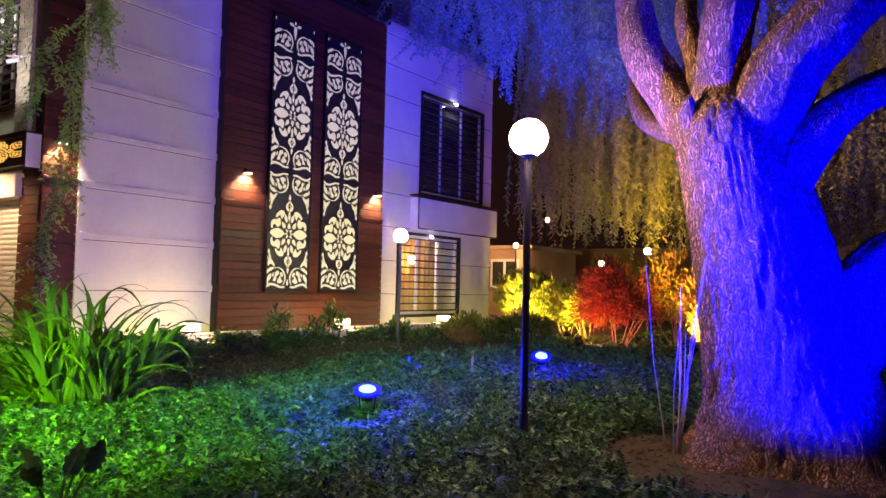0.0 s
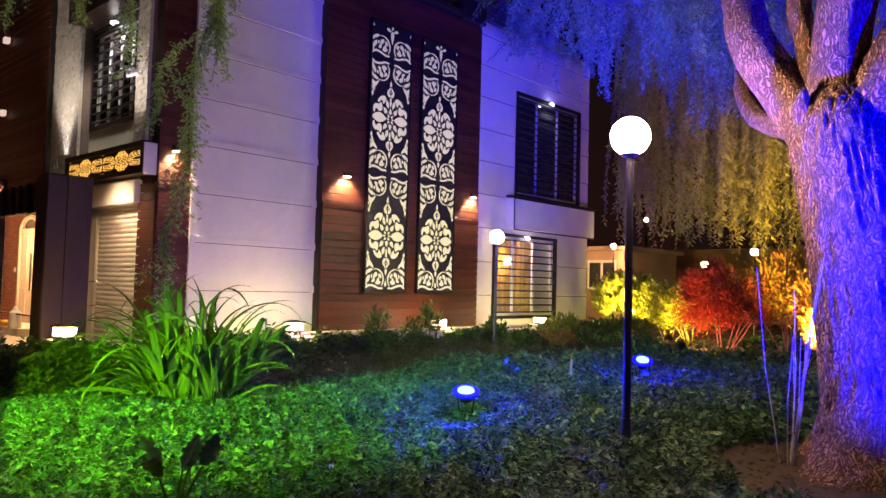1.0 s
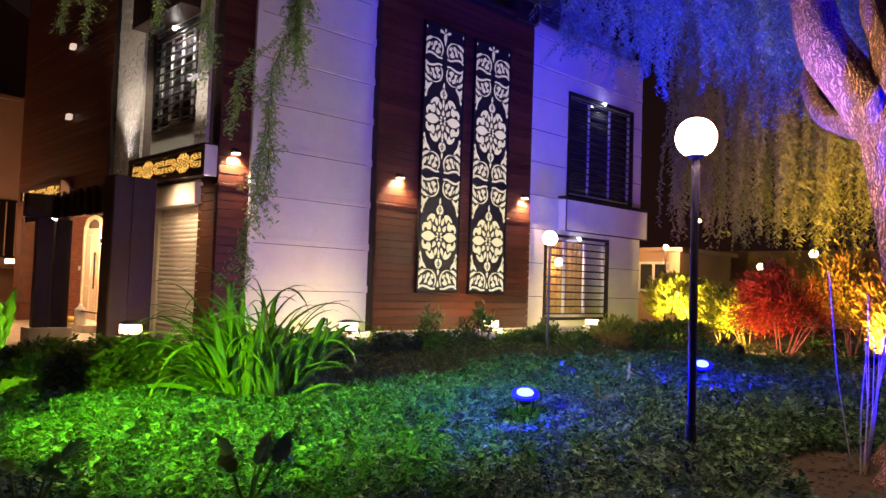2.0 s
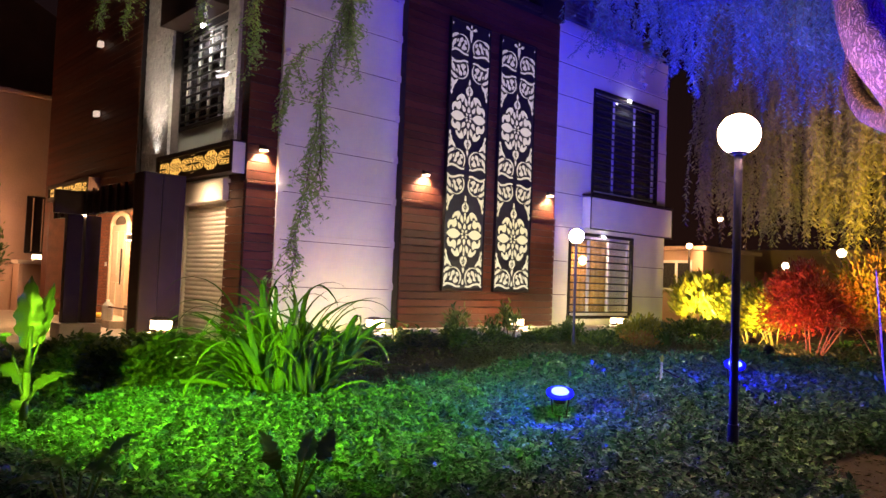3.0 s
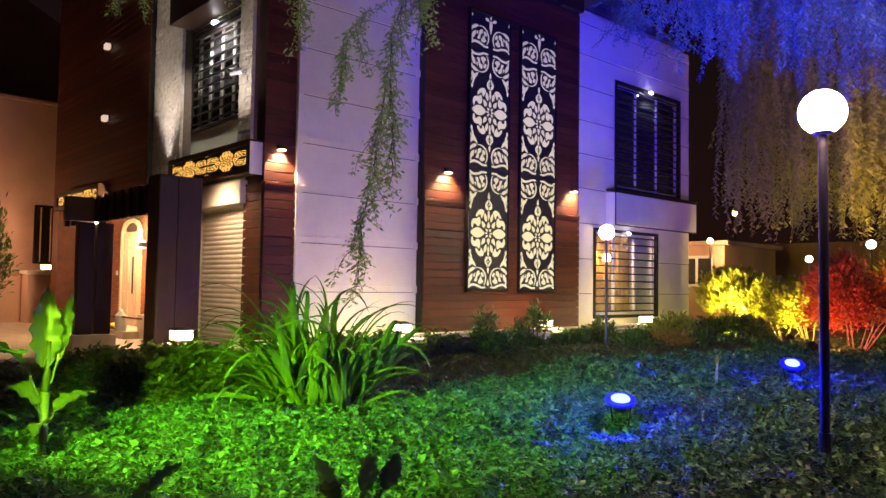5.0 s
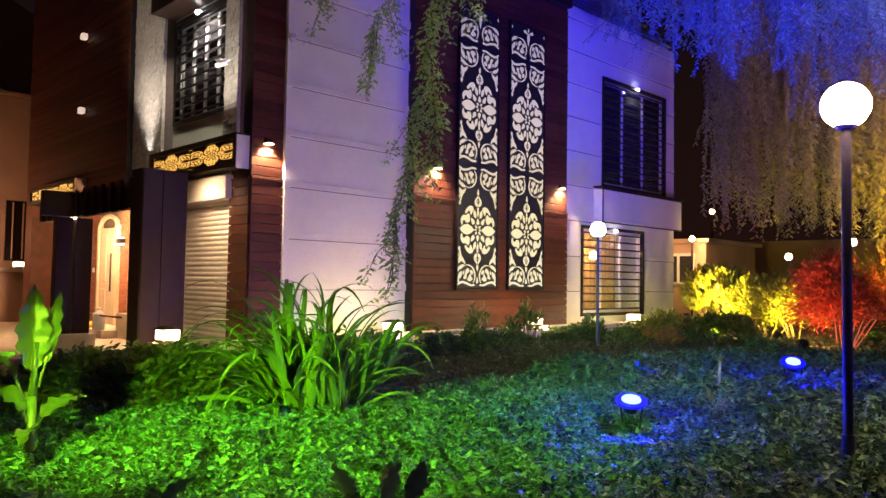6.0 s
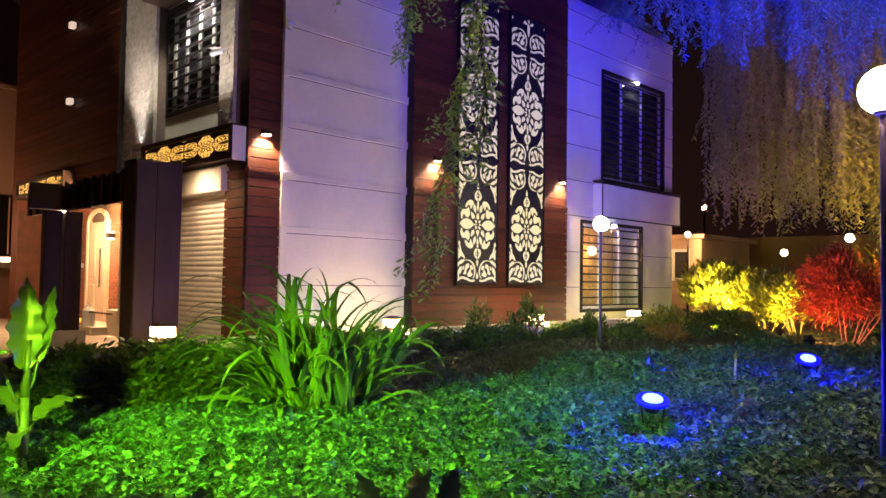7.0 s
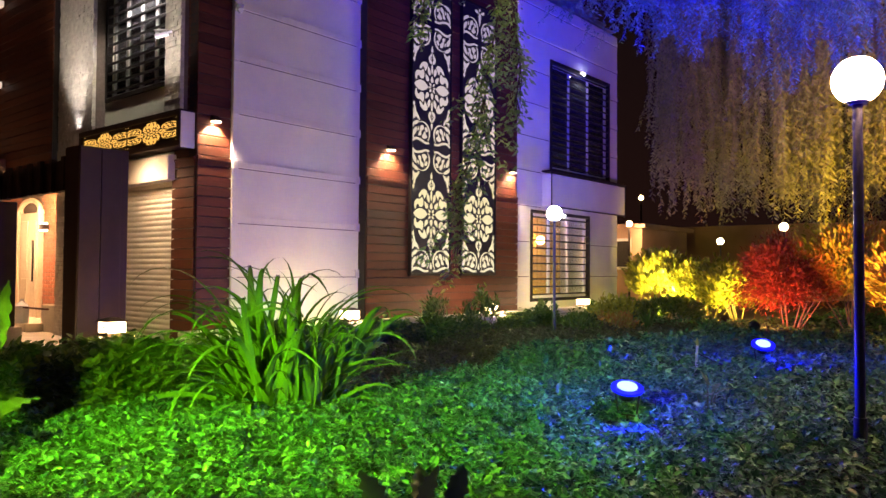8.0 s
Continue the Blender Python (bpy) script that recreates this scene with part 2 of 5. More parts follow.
def rod(bm, a, b, r0, r1=None, sides=10):
    """A round bar from a to b."""
    a, b = Vector(a), Vector(b)
    r1 = r0 if r1 is None else r1
    m = Matrix.Translation((a + b) / 2) @ (b - a).to_track_quat("Z", "Y").to_matrix().to_4x4()
    bmesh.ops.create_cone(bm, cap_ends=True, segments=sides, radius1=r0, radius2=r1, depth=(b - a).length, matrix=m)
    return bm


def ball(bm, at, r, seg=24, rings=14, flat=1.0):
    bmesh.ops.create_uvsphere(bm, u_segments=seg, v_segments=rings, radius=r, matrix=Matrix.Translation(at) @ Matrix.Diagonal((1, 1, flat, 1)))
    return bm


def part(name, bm, mat, parent, label="", smooth=False):
    ob = new(name, mesh_of(bm, name, mat, smooth))
    ob.parent = parent
    if label:
        tagged(ob, label)
    return ob


def piece(name, mesh, parent, m):
    ob = new(name, mesh)
    ob.parent = parent
    ob.matrix_basis = m
    return ob


def thing(name, at, label, category, group=""):
    ob = new(name)
    ob.empty_display_size = 0.2
    ob.location = at
    return tagged(ob, label, category, group)


def setting(name, bm, mat, label, category="structure", smooth=False):
    return tagged(new(name, mesh_of(bm, name, mat, smooth)), label, category, kind="structure")


# ---- the lamps' light ----
def down(name, at, power, colour, cone=110, blend=0.6, aim=(0, 0, -1), size=0.03):
    at = Vector(at)
    return lamp("SPOT", name, look(at, at + Vector(aim), 0.01), power, colour, size, cone, blend)


for x_, y_ in ((-10.30, 5.50), (-10.07, 8.74), (-10.07, 12.36)):
    down("sconce_light", (x_ - 0.02, y_, 2.782), 120, (1.0, 0.70, 0.42), 112 if y_ > 6 else 100, 0.25, (-0.5, 0, -1), 0.015)
for x_, y_ in ((-9.3, 3.58), (-9.3, 7.05), (-9.3, 10.44), (-9.3, 13.8)):
    lamp("POINT", "bollard_light", pose(x_ - 0.16, y_, 0.12), 16, (1.0, 0.70, 0.36), 0.08)
    lamp("POINT", "bollard_light", pose(x_ + 0.16, y_, 0.16), 22, WARM, 0.06)
down("flood_light", (-4.07, 5.16, -0.10), 2900, BLUE, 110, 1.0, (0.04, 0.52, 1), 0.06)
down("flood_light", (-4.05, 8.54, 0.0), 2600, BLUE, 100, 1.0, (0.10, 0.40, 1.0), 0.06)
down("flood_light", (-5.20, 7.25, -0.22), 2300, BLUE, 92, 1.0, (-0.52, 0.95, 1.15), 0.05)
down("flood_light", (0.42, 4.10, -0.32), 5200, BLUE, 70, 1.0, (-1.25, 2.2, 1.75), 0.06)
down("flood_light", (-4.8, 0.30, 0.95), 11500, GREEN, 96, 1.0, (-0.72, 2.1, -2.0), 0.06)
down("flood_light", (-8.70, 15.85, -0.02), 1200, (1.0, 0.74, 0.10), 128, 0.9, (0.30, 1.2, 0.40), 0.06)
down("flood_light", (-6.60, 14.60, -0.06), 900, (1.0, 0.72, 0.08), 70, 0.9, (-0.15, 1.3, 0.40), 0.06)
down("flood_light", (-5.4, 12.6, -0.05), 340, (1.0, 0.20, 0.09), 120, 0.9, (0.05, 1.4, 0.8), 0.06)
down("flood_light", (-3.3, 12.5, -0.05), 3900, (1.0, 0.58, 0.05), 92, 0.9, (0.0, 1.5, 1.5), 0.06)
for x_, y_, z_ in ((-4.04, 5.12, -0.05), (-4.02, 8.49, 0.05)):
    lamp("POINT", "flood_spill", pose(x_, y_, z_ + 0.05), 165, BLUE, 0.05)
down("column_light", (-13.62, 4.30, 2.60), 170, (1.0, 0.88, 0.74), 60, 1.0, (0, 0.36, 1), 0.02)
down("column_light", (-13.62, 4.99, 2.93), 10, (1.0, 0.95, 0.92), 90, 1.0, (0, 0.10, 1), 0.02)
down("column_light", (-10.86, 4.40, 2.65), 120, (1.0, 0.88, 0.74), 60, 1.0, (0, 0.34, 1), 0.02)
down("window_light", (-12.1, 4.96, 5.20), 120, (1.0, 0.88, 0.74), 120, 0.6, (0, 0.3, -1))
down("window_light", (-10.22, 15.6, 5.50), 12, WHITE, 120, 0.6, (-0.2, 0, -1))
down("window_light", (-10.22, 14.75, 2.10), 30, WARM, 130, 0.6, (-0.3, 0, -1))
# added lamp without a fixture, brightens the roller shutter
down("shutter_fill_light", (-11.35, 4.60, 2.36), 75, (1.0, 0.66, 0.38), 130, 1.0, (0, 0.6, -1), 0.15)
lamp("POINT", "porch_light", pose(-16.6, 4.9, 1.25), 60, (1.0, 0.62, 0.32), 0.08)
lamp("POINT", "porch_light", pose(-15.6, 5.25, 2.05), 260, (1.0, 0.55, 0.25), 0.05)
# unseen lamp added behind the lower window for its warm tone
lamp("POINT", "window_fill_light", pose(-10.95, 14.7, 1.5), 20, (1.0, 0.58, 0.20), 0.1)
lamp("POINT", "street_light", pose(-12.6, 22.9, 2.4), 200, (1.0, 0.55, 0.22), 0.1)
# unseen lamp added to warm the neighbour's wall
lamp("POINT", "neighbour_fill_light", pose(-21.5, 3.2, 1.8), 110, (1.0, 0.48, 0.24), 0.15)


# ---- ground ----
def sstep(a, b, v):
    t = np.clip((v - a) / (b - a), 0, 1)
    return t * t * (3 - 2 * t)


def plant_top(x, y):
    """Height of the trimmed plants' tops over the garden bed."""
    return (-0.47 + 0.2 * sstep(2.5, 10.0, y) + 0.18 * np.exp(-((x + 3.2) ** 2 / 3 + (y - 6.5) ** 2 / 3))
            + 0.08 * sstep(-4.0, -6.0, x) + 0.03 * np.sin(x * 2.1 + y * 0.7) * np.sin(y * 1.7 - x * 0.6))


def soil_top(x, y):
    return plant_top(x, y) - 0.20 + 0.14 * np.exp(-((x + 0.7) ** 2 + (y - 5.9) ** 2) / 1.6)


def make_ground():
    near = np.linspace(-14, 6, 90)
    xs = np.concatenate([[-400, -120, -60, -30, -20], near, [12, 30, 120, 400]])
    ys = np.concatenate([[-400, -120, -40, -15, -6], np.linspace(-3, 22, 110), [28, 40, 120, 400]])
    gx, gy = np.meshgrid(xs, ys)
    gz = soil_top(gx, gy)
    gz = np.where(gx < -9.0, np.minimum(gz, -0.45), gz)
    verts = np.stack([gx, gy, gz], -1).reshape(-1, 3)
    w = len(xs)
    idx = np.arange(len(ys) - 1)[:, None] * w + np.arange(w - 1)[None]
    faces = np.stack([idx, idx + 1, idx + 1 + w, idx + w], -1).reshape(-1, 4)
    me = bpy.data.meshes.new("ground")
    me.from_pydata(verts.tolist(), [], faces.tolist())
    me.materials.append(M["soil"])
    me.polygons.foreach_set("use_smooth", [True] * len(me.polygons))
    return tagged(new("ground", me), "dark brown garden soil under the plants", "ground", kind="structure")


ground = make_ground()
pavement = setting("pavement", blk(-10.40, -9.12, 5.0, 18.2, -0.6, -0.06, 0.01), "plinth", "pale stone walkway along the house wall", "pavement")
setting("kerb", blk(-9.12, -9.0, -6.0, 18.2, -0.6, -0.02, 0.015), "plinth", "pale stone kerb beside the hedge", "kerb")
setting("driveway", blk(-40.0, -9.12, -14.0, 4.996, -0.7, -0.35), "paving", "worn pale paved driveway before the entrance", "driveway")
setting("driveway", blk(-40.0, -10.404, 4.996, 5.9, -0.7, -0.354), "paving", "worn pale paving at the porch", "driveway")


# ---- the house ----
H_TOP = 6.75
wall_white = setting("wall_east", blk(-10.62, -10.36, 5.78, 8.22, -0.06, 6.9), "white", "smooth cream rendered wall with raised bands", "wall")
BAND_Z = [0.66, 1.42, 2.20, 2.97, 3.73, 4.47, 5.21, 5.95, 6.65]
for bz in BAND_Z:
    part("band", blk(-10.365, -10.338, 5.765, 8.221, bz, bz + 0.095, 0.008), "white", wall_white, "raised cream band")
    # shade under the band, put on as a thin dark strip
    part("gap_shade", blk(-10.365, -10.358, 5.79, 8.20, bz - 0.013, bz - 0.003), "mortar_and_shade", wall_white, "thin dark strip painted as the band's shadow gap")
    bm = blk(-10.365, -10.325, 5.758, 5.86, bz - 0.02, bz + 0.11, 0.01)
    part("band_end", bm, "white", wall_white)
    bm = blk(-10.365, -10.325, 8.13, 8.221, bz - 0.02, bz + 0.11, 0.01)
    part("band_end", bm, "white", wall_white)

PLANK = 0.14


def cladding(name, length, z0, z1, front, mat, step=2.2):
    """One run of horizontal boards as separate pieces along +Y of the wall, facing +X."""
    host = setting(name, blk(-0.2, -0.024, 0, length, z0, z1), "black", "brown stained horizontal timber cladding", "cladding")
    low = mesh_of(blk(-0.022, 0.0, 0.0, length, 0.006, PLANK - 0.006, 0.006), "plank", mat)
    n = int((z1 - z0) / PLANK)
    for i in range(n):
        z = z0 + i * PLANK
        piece("plank", low, host, pose(0.022 if z < step else 0.0, 0, z))
    box_m = blk(-0.03, 0.036, 0.0, length, step + 0.06, step + 0.09, 0.004)
    part("ledge", box_m, mat, host)
    return host


host = cladding("wall_cladding", 4.38, -0.06, H_TOP, 0, "wood")
host.location = (-10.19, 8.223, 0)
host = cladding("wall_cladding", 0.53, -0.06, 7.0, 0, "wood")
host.location = (-10.41, 5.247, 0)
host = cladding("wall_cladding", 0.56, -0.36, 7.0, 0, "wood_side")
host.matrix_basis = pose(-10.99, 5.247, 0, 0, 0, -90)
setting("parapet", blk(-10.7, -10.12, 8.1, 11.9, H_TOP, H_TOP + 0.12, 0.02), "brown_metal", "dark metal coping above the cladding", "coping")
setting("parapet", blk(-10.7, -10.08, 11.9, 12.62, H_TOP - 0.05, H_TOP + 0.42, 0.02), "brown_metal", "dark raised block on the roof edge", "coping")


def wall_with_hole(name, x0, x1, y0, y1, z0, z1, holes, label, axis="x", mat="white"):
    """A wall slab with rectangular openings (u0, u1, z0, z1) right through it; u runs along the wall."""
    bm = bmesh.new()
    us = sorted({y0, y1, *[h[0] for h in holes], *[h[1] for h in holes]})
    for a, b in zip(us, us[1:]):
        cuts = sorted([(h[2], h[3]) for h in holes if h[0] <= a + 1e-6 and h[1] >= b - 1e-6])
        z = z0
        for c0, c1 in cuts + [(z1, None)]:
            if c0 > z + 1e-6:
                if axis == "x":
                    box(bm, x0, x1, a, b, z, c0)
                else:
                    box(bm, a, b, x0, x1, z, c0)
            z = c1
    bmesh.ops.remove_doubles(bm, verts=bm.verts, dist=1e-5)
    return setting(name, bm, mat, label, "wall")


wall_right = wall_with_hole("wall_east_right", -10.60, -10.36, 12.61, 17.46, -0.06, 6.9, [(13.36, 15.98, 0.10, 2.12), (14.15, 17.02, 3.04, 5.60)], "smooth cream rendered wall with two barred windows")
for bz in BAND_Z:
    segs = [(12.62, 17.46)]
    if 3.04 < bz < 5.6:
        segs = [(12.62, 14.12), (17.05, 17.46)]
    elif bz < 2.12:
        segs = [(12.62, 13.33), (16.0, 17.46)]
    elif bz < 3.0:
        segs = [(12.62, 13.8)]
    for a, b in segs:
        part("band", blk(-10.365, -10.342, a, b, bz, bz + 0.09, 0.007), "white", wall_right, "raised cream band")
        # painted shadow gap: a dark strip just proud of the render
        part("gap_shade", blk(-10.365, -10.357, a, b, bz - 0.018, bz - 0.004), "mortar_and_shade", wall_right, "dark strip painted as the shadow gap under a band")
setting("wall_north", blk(-19.0, -10.60, 17.2, 17.46, -0.4, 6.9), "white", "cream end wall of the house", "wall")
setting("wall_back", blk(-19.3, -19.0, 5.9, 17.46, -0.4, 6.9), "white", "plain rear wall of the house", "wall")
setting("floor_slab", blk(-19.0, -10.62, 5.9, 17.2, 2.55, 2.8), "white", "floor slab between the storeys", "slab")
setting("roof_deck", blk(-19.3, -10.62, 5.3, 17.46, 6.9, 7.1), "white", "flat roof slab of the house", "roof")


def make_roof():
    """A low tiled slope behind the roof edge, in courses."""
    bm = bmesh.new()
    for i in range(7):
        d = i * 0.24
        for j in range(34):
            y = 5.4 + j * 0.36
            box(bm, -10.55 - d - 0.26, -10.55 - d + 0.03, y, y + 0.34, 7.1 + i * 0.25, 7.1 + i * 0.25 + 0.03)
    for i in range(7):
        box(bm, -10.55 - i * 0.24 - 0.25, -10.55 - i * 0.24 - 0.22, 5.4, 17.46, 7.1 + i * 0.25, 7.35 + i * 0.25)
    return setting("roof", bm, "roof", "grey tiled roof slope above the wall", "roof")


make_roof()


def barred_window(name, width, height, bars, mullions, label, lamp_at=None, glass="glass"):
    """A dark steel frame with cross bars over white framed glass; faces +X, its corner at the origin."""
    t = tagged(new(name), label, "window", kind="structure")
    f = 0.07
    bm = bmesh.new()
    for a in ((0, width, 0, f), (0, width, height - f, height), (0, f, f, height - f), (width - f, width, f, height - f)):
        box(bm, -0.06, 0.03, a[0], a[1], a[2], a[3], 0.006)
    part("frame", bm, "dark_metal", t, "dark steel window frame")
    for i in range(bars):
        z = f + (i + 0.5) * (height - 2 * f) / bars
        part("bar", blk(-0.012, 0.020, f, width - f, z - 0.016, z + 0.016, 0.004), "dark_metal", t)
    for i in range(mullions):
        y = f + (i + 1) * (width - 2 * f) / (mullions + 1)
        part("mullion", blk(-0.13, -0.075, y - 0.035, y + 0.035, f, height - f, 0.006), "pvc", t, "white window mullion")
    bm = bmesh.new()
    for a in ((f, width - f, f, f + 0.06), (f, width - f, height - f - 0.06, height - f), (f, f + 0.06, f + 0.06, height - f - 0.06), (width - f - 0.06, width - f, f + 0.06, height - f - 0.06)):
        box(bm, -0.13, -0.075, a[0], a[1], a[2], a[3], 0.006)
    part("sash", bm, "pvc", t, "white window sash")
    pane = part("pane", blk(-0.108, -0.100, f + 0.05, width - f - 0.05, f + 0.05, height - f - 0.05), glass, t, "window glass")
    pane.visible_shadow = False
    if lamp_at is not None:
        bm = rod(bmesh.new(), (0.10, lamp_at, height - 0.10), (0.10, lamp_at, height - 0.05), 0.028, 0.034, 14)
        box(bm, 0.02, 0.10, lamp_at - 0.012, lamp_at + 0.012, height - 0.055, height - 0.035)
        part("spot_head", bm, "white_glow", t, "small lit spot lamp")
    return t


window = barred_window("window_1", 2.87, 2.56, 15, 2, "upper window behind dark horizontal steel bars", 1.4)
window.location = (-10.36, 14.15, 3.04)
window = barred_window("window_2", 2.62, 2.02, 11, 2, "lower window behind dark horizontal steel bars", 1.25, "clear_glass")
window.location = (-10.36, 13.36, 0.10)


def make_glow_curtain():
    """A curtain in soft folds, added behind the lower window to stand in for warm reflections."""
    t = thing("curtain", (-11.25, 13.2, 0.0), "added brown curtain standing in for warm reflections in the lower window", "curtain")
    bm = bmesh.new()
    cols = []
    for i in range(141):
        y = i * 0.021
        x = 0.035 * math.sin(i * 0.62) + 0.015 * math.sin(i * 0.23)
        cols.append([bm.verts.new((x, y, z)) for z in (-0.05, 1.2, 2.45)] + [bm.verts.new((x - 0.008, y, z)) for z in (-0.05, 1.2, 2.45)])
    for a, b in zip(cols, cols[1:]):
        for j in (0, 1):
            bm.faces.new((a[j], b[j], b[j + 1], a[j + 1]))
            bm.faces.new((a[j + 4], b[j + 4], b[j + 3], a[j + 3]))
    part("cloth", bm, "cloth", t, smooth=True)
    part("rail", rod(bmesh.new(), (0, -0.05, 2.47), (0, 3.0, 2.47), 0.014, 0.014, 10), "dark_metal", t)
    return t


make_glow_curtain()
window = barred_window("window_3", 1.88, 1.82, 11, 3, "side window behind a dark steel grille", 0.95)
window.matrix_basis = pose(-13.13, 5.30, 3.40, 0, 0, -90)


def make_balcony():
    t = thing("balcony_box", (-10.12, 13.84, 2.2), "cream balcony front with a dark edge below the window", "balcony")
    bm = blk(-0.24, 0, 0, 3.6, 0.03, 0.74, 0.006)
    part("front_panel", bm, "white", t)
    bm = bmesh.new()
    for a in ((0.0, 3.6, -0.012, 0.02), (0.0, 3.6, 0.75, 0.785), (0.0, 0.03, 0.02, 0.75), (3.57, 3.6, 0.02, 0.75)):
        box(bm, -0.01, 0.008, a[0], a[1], a[2], a[3], 0.003)
    part("edge_trim", bm, "dark_metal", t, "thin dark edge trim")
    part("coping", blk(-0.25, 0.03, -0.03, 3.63, 0.785, 0.82, 0.006), "brown_metal", t)
    return t


make_balcony()


# cut-out screens: outlines of the bright pieces
def lens_shape(cx, cz, length, width, angle, n=9):
    """A leaf outline, pointed at both ends."""
    a = [(-length / 2 + length * i / n, width / 2 * math.sin(math.pi * i / n) ** 0.8) for i in range(n + 1)]
    pts = a + [(x, -y) for x, y in reversed(a[1:-1])]
    c, s = math.cos(radians(angle)), math.sin(radians(angle))
    return [(cx + x * c - y * s, cz + x * s + y * c) for x, y in pts]


def drop_shape(cx, cz, length, width, angle, n=14):
    """A teardrop outline, its point along the angle."""
    pts = []
    for i in range(n):
        a = 2 * math.pi * i / n
        r = math.sin(a) * width / 2 * (0.5 - 0.5 * math.cos(a) * 0.95) ** 0.7 * 1.25
        pts.append((-math.cos(a) * length / 2 * -1 * -1, r))
    c, s = math.cos(radians(angle)), math.sin(radians(angle))
    return [(cx - x * c - y * s, cz - x * s + y * c) for x, y in pts]


def hook_shape(cx, cz, r, a0, a1, thick, n=10):
    """A curved horn that swells in its middle and ends in a point."""
    outer, inner = [], []
    for i in range(n + 1):
        k = i / n
        a = radians(a0 + (a1 - a0) * k)
        w = thick * (0.25 + 0.75 * math.sin(math.pi * min(1, k * 1.15) ** 0.8)) if k < 0.98 else thick * 0.1
        outer.append((cx + (r + w / 2) * math.cos(a), cz + (r + w / 2) * math.sin(a)))
        inner.append((cx + (r - w / 2) * math.cos(a), cz + (r - w / 2) * math.sin(a)))
    return outer + inner[::-1]


def mirrored(shapes, both=True):
    out = []
    for s in shapes:
        out.append(s)
        out.append([(-x, z) for x, z in s][::-1])
        if both:
            out.append([(x, -z) for x, z in s][::-1])
            out.append([(-x, -z) for x, z in s])
    return out


def rounded(points, n=4):
    """A closed outline that runs smoothly through a few points."""
    out = []
    k = len(points)
    for i in range(k):
        a, b, c, d = (Vector(points[(i + j) % k]) for j in (-1, 0, 1, 2))
        for q in range(n):
            t = q / n
            p = 0.5 * (2 * b + (c - a) * t + (2 * a - 5 * b + 4 * c - d) * t * t + (3 * b - a - 3 * c + d) * t ** 3)
            out.append((p.x, p.y))
    return out


def slimmer(points, k):
    """The same outline drawn in towards its middle."""
    cx, cz = (sum(p[i] for p in points) / len(points) for i in (0, 1))
    return [(cx + (x - cx) * k, cz + (z - cz) * k) for x, z in points]


def medallion_shapes():
    """A pointed medallion: broad petals, curls and buds with thin dark ribs between them."""
    quarter = [
        rounded([(0.125, 0.395), (0.20, 0.445), (0.31, 0.425), (0.385, 0.34), (0.375, 0.285), (0.335, 0.30), (0.285, 0.345), (0.235, 0.325), (0.205, 0.265), (0.165, 0.31)]),
        rounded([(0.225, 0.250), (0.270, 0.305), (0.330, 0.265), (0.385, 0.265), (0.450, 0.250), (0.490, 0.175), (0.470, 0.090), (0.435, 0.075), (0.425, 0.140), (0.370, 0.165), (0.330, 0.125), (0.265, 0.115), (0.215, 0.165)]),
        drop_shape(0.150, 0.165, 0.165, 0.105, 52), lens_shape(0.092, 0.290, 0.190, 0.085, 68), drop_shape(0.052, 0.060, 0.080, 0.058, 45),
        rounded([(0.012, 0.425), (0.075, 0.435), (0.125, 0.495), (0.120, 0.555), (0.070, 0.600), (0.018, 0.640), (0.012, 0.590), (0.055, 0.555), (0.070, 0.515), (0.035, 0.495), (0.012, 0.470)]),
        drop_shape(0.030, 0.535, 0.050, 0.026, 90),
    ]
    upright = [drop_shape(0.0, 0.155, 0.120, 0.085, 90), drop_shape(0.0, 0.300, 0.120, 0.062, 270), lens_shape(0.0, 0.385, 0.080, 0.045, 90), drop_shape(0.0, 0.700, 0.120, 0.060, 90)]
    across = [lens_shape(0.290, 0.0, 0.370, 0.190, 0), drop_shape(0.070, 0.0, 0.070, 0.040, 0)]
    quarter = [[(x * (0.97 - 0.16 * (z / 0.45) ** 2), z) for x, z in slimmer(q, 0.90)] for q in quarter]
    out = mirrored(quarter)
    for s in upright:
        out += [s, [(x, -z) for x, z in s][::-1]]
    for s in across:
        out += [s, [(-x, z) for x, z in s][::-1]]
    return out


def corner_shapes():
    """Scrolls at one edge of the panel, growing towards the middle; u is measured from the edge."""
    half = [
        rounded([(0.015, 0.055), (0.11, 0.100), (0.23, 0.085), (0.34, 0.050), (0.450, 0.055), (0.445, 0.085), (0.35, 0.085), (0.24, 0.125), (0.10, 0.140), (0.015, 0.090)]),
        hook_shape(0.265, 0.235, 0.200, -40, 128, 0.032),
        rounded([(0.265, 0.165), (0.330, 0.135), (0.405, 0.180), (0.365, 0.215), (0.340, 0.275), (0.300, 0.225)]),
        rounded([(0.375, 0.260), (0.415, 0.290), (0.375, 0.345), (0.330, 0.325)]),
        rounded([(0.165, 0.185), (0.235, 0.190), (0.245, 0.265), (0.305, 0.310), (0.290, 0.375), (0.225, 0.345), (0.205, 0.270)]),
        drop_shape(0.165, 0.300, 0.080, 0.045, 75),
        lens_shape(0.070, 0.240, 0.190, 0.075, 60), drop_shape(0.035, 0.150, 0.070, 0.040, 90),
        lens_shape(0.095, 0.395, 0.190, 0.065, 28), drop_shape(0.030, 0.355, 0.080, 0.040, 90),
        rounded([(0.035, 0.455), (0.100, 0.500), (0.200, 0.450), (0.165, 0.530), (0.110, 0.590), (0.080, 0.675), (0.045, 0.690), (0.058, 0.610), (0.030, 0.540)]),
        drop_shape(0.045, 0.735, 0.080, 0.062, 90), drop_shape(0.030, 0.610, 0.060, 0.026, 90),
    ]
    return half + [[(x, -z) for x, z in s][::-1] for s in half]


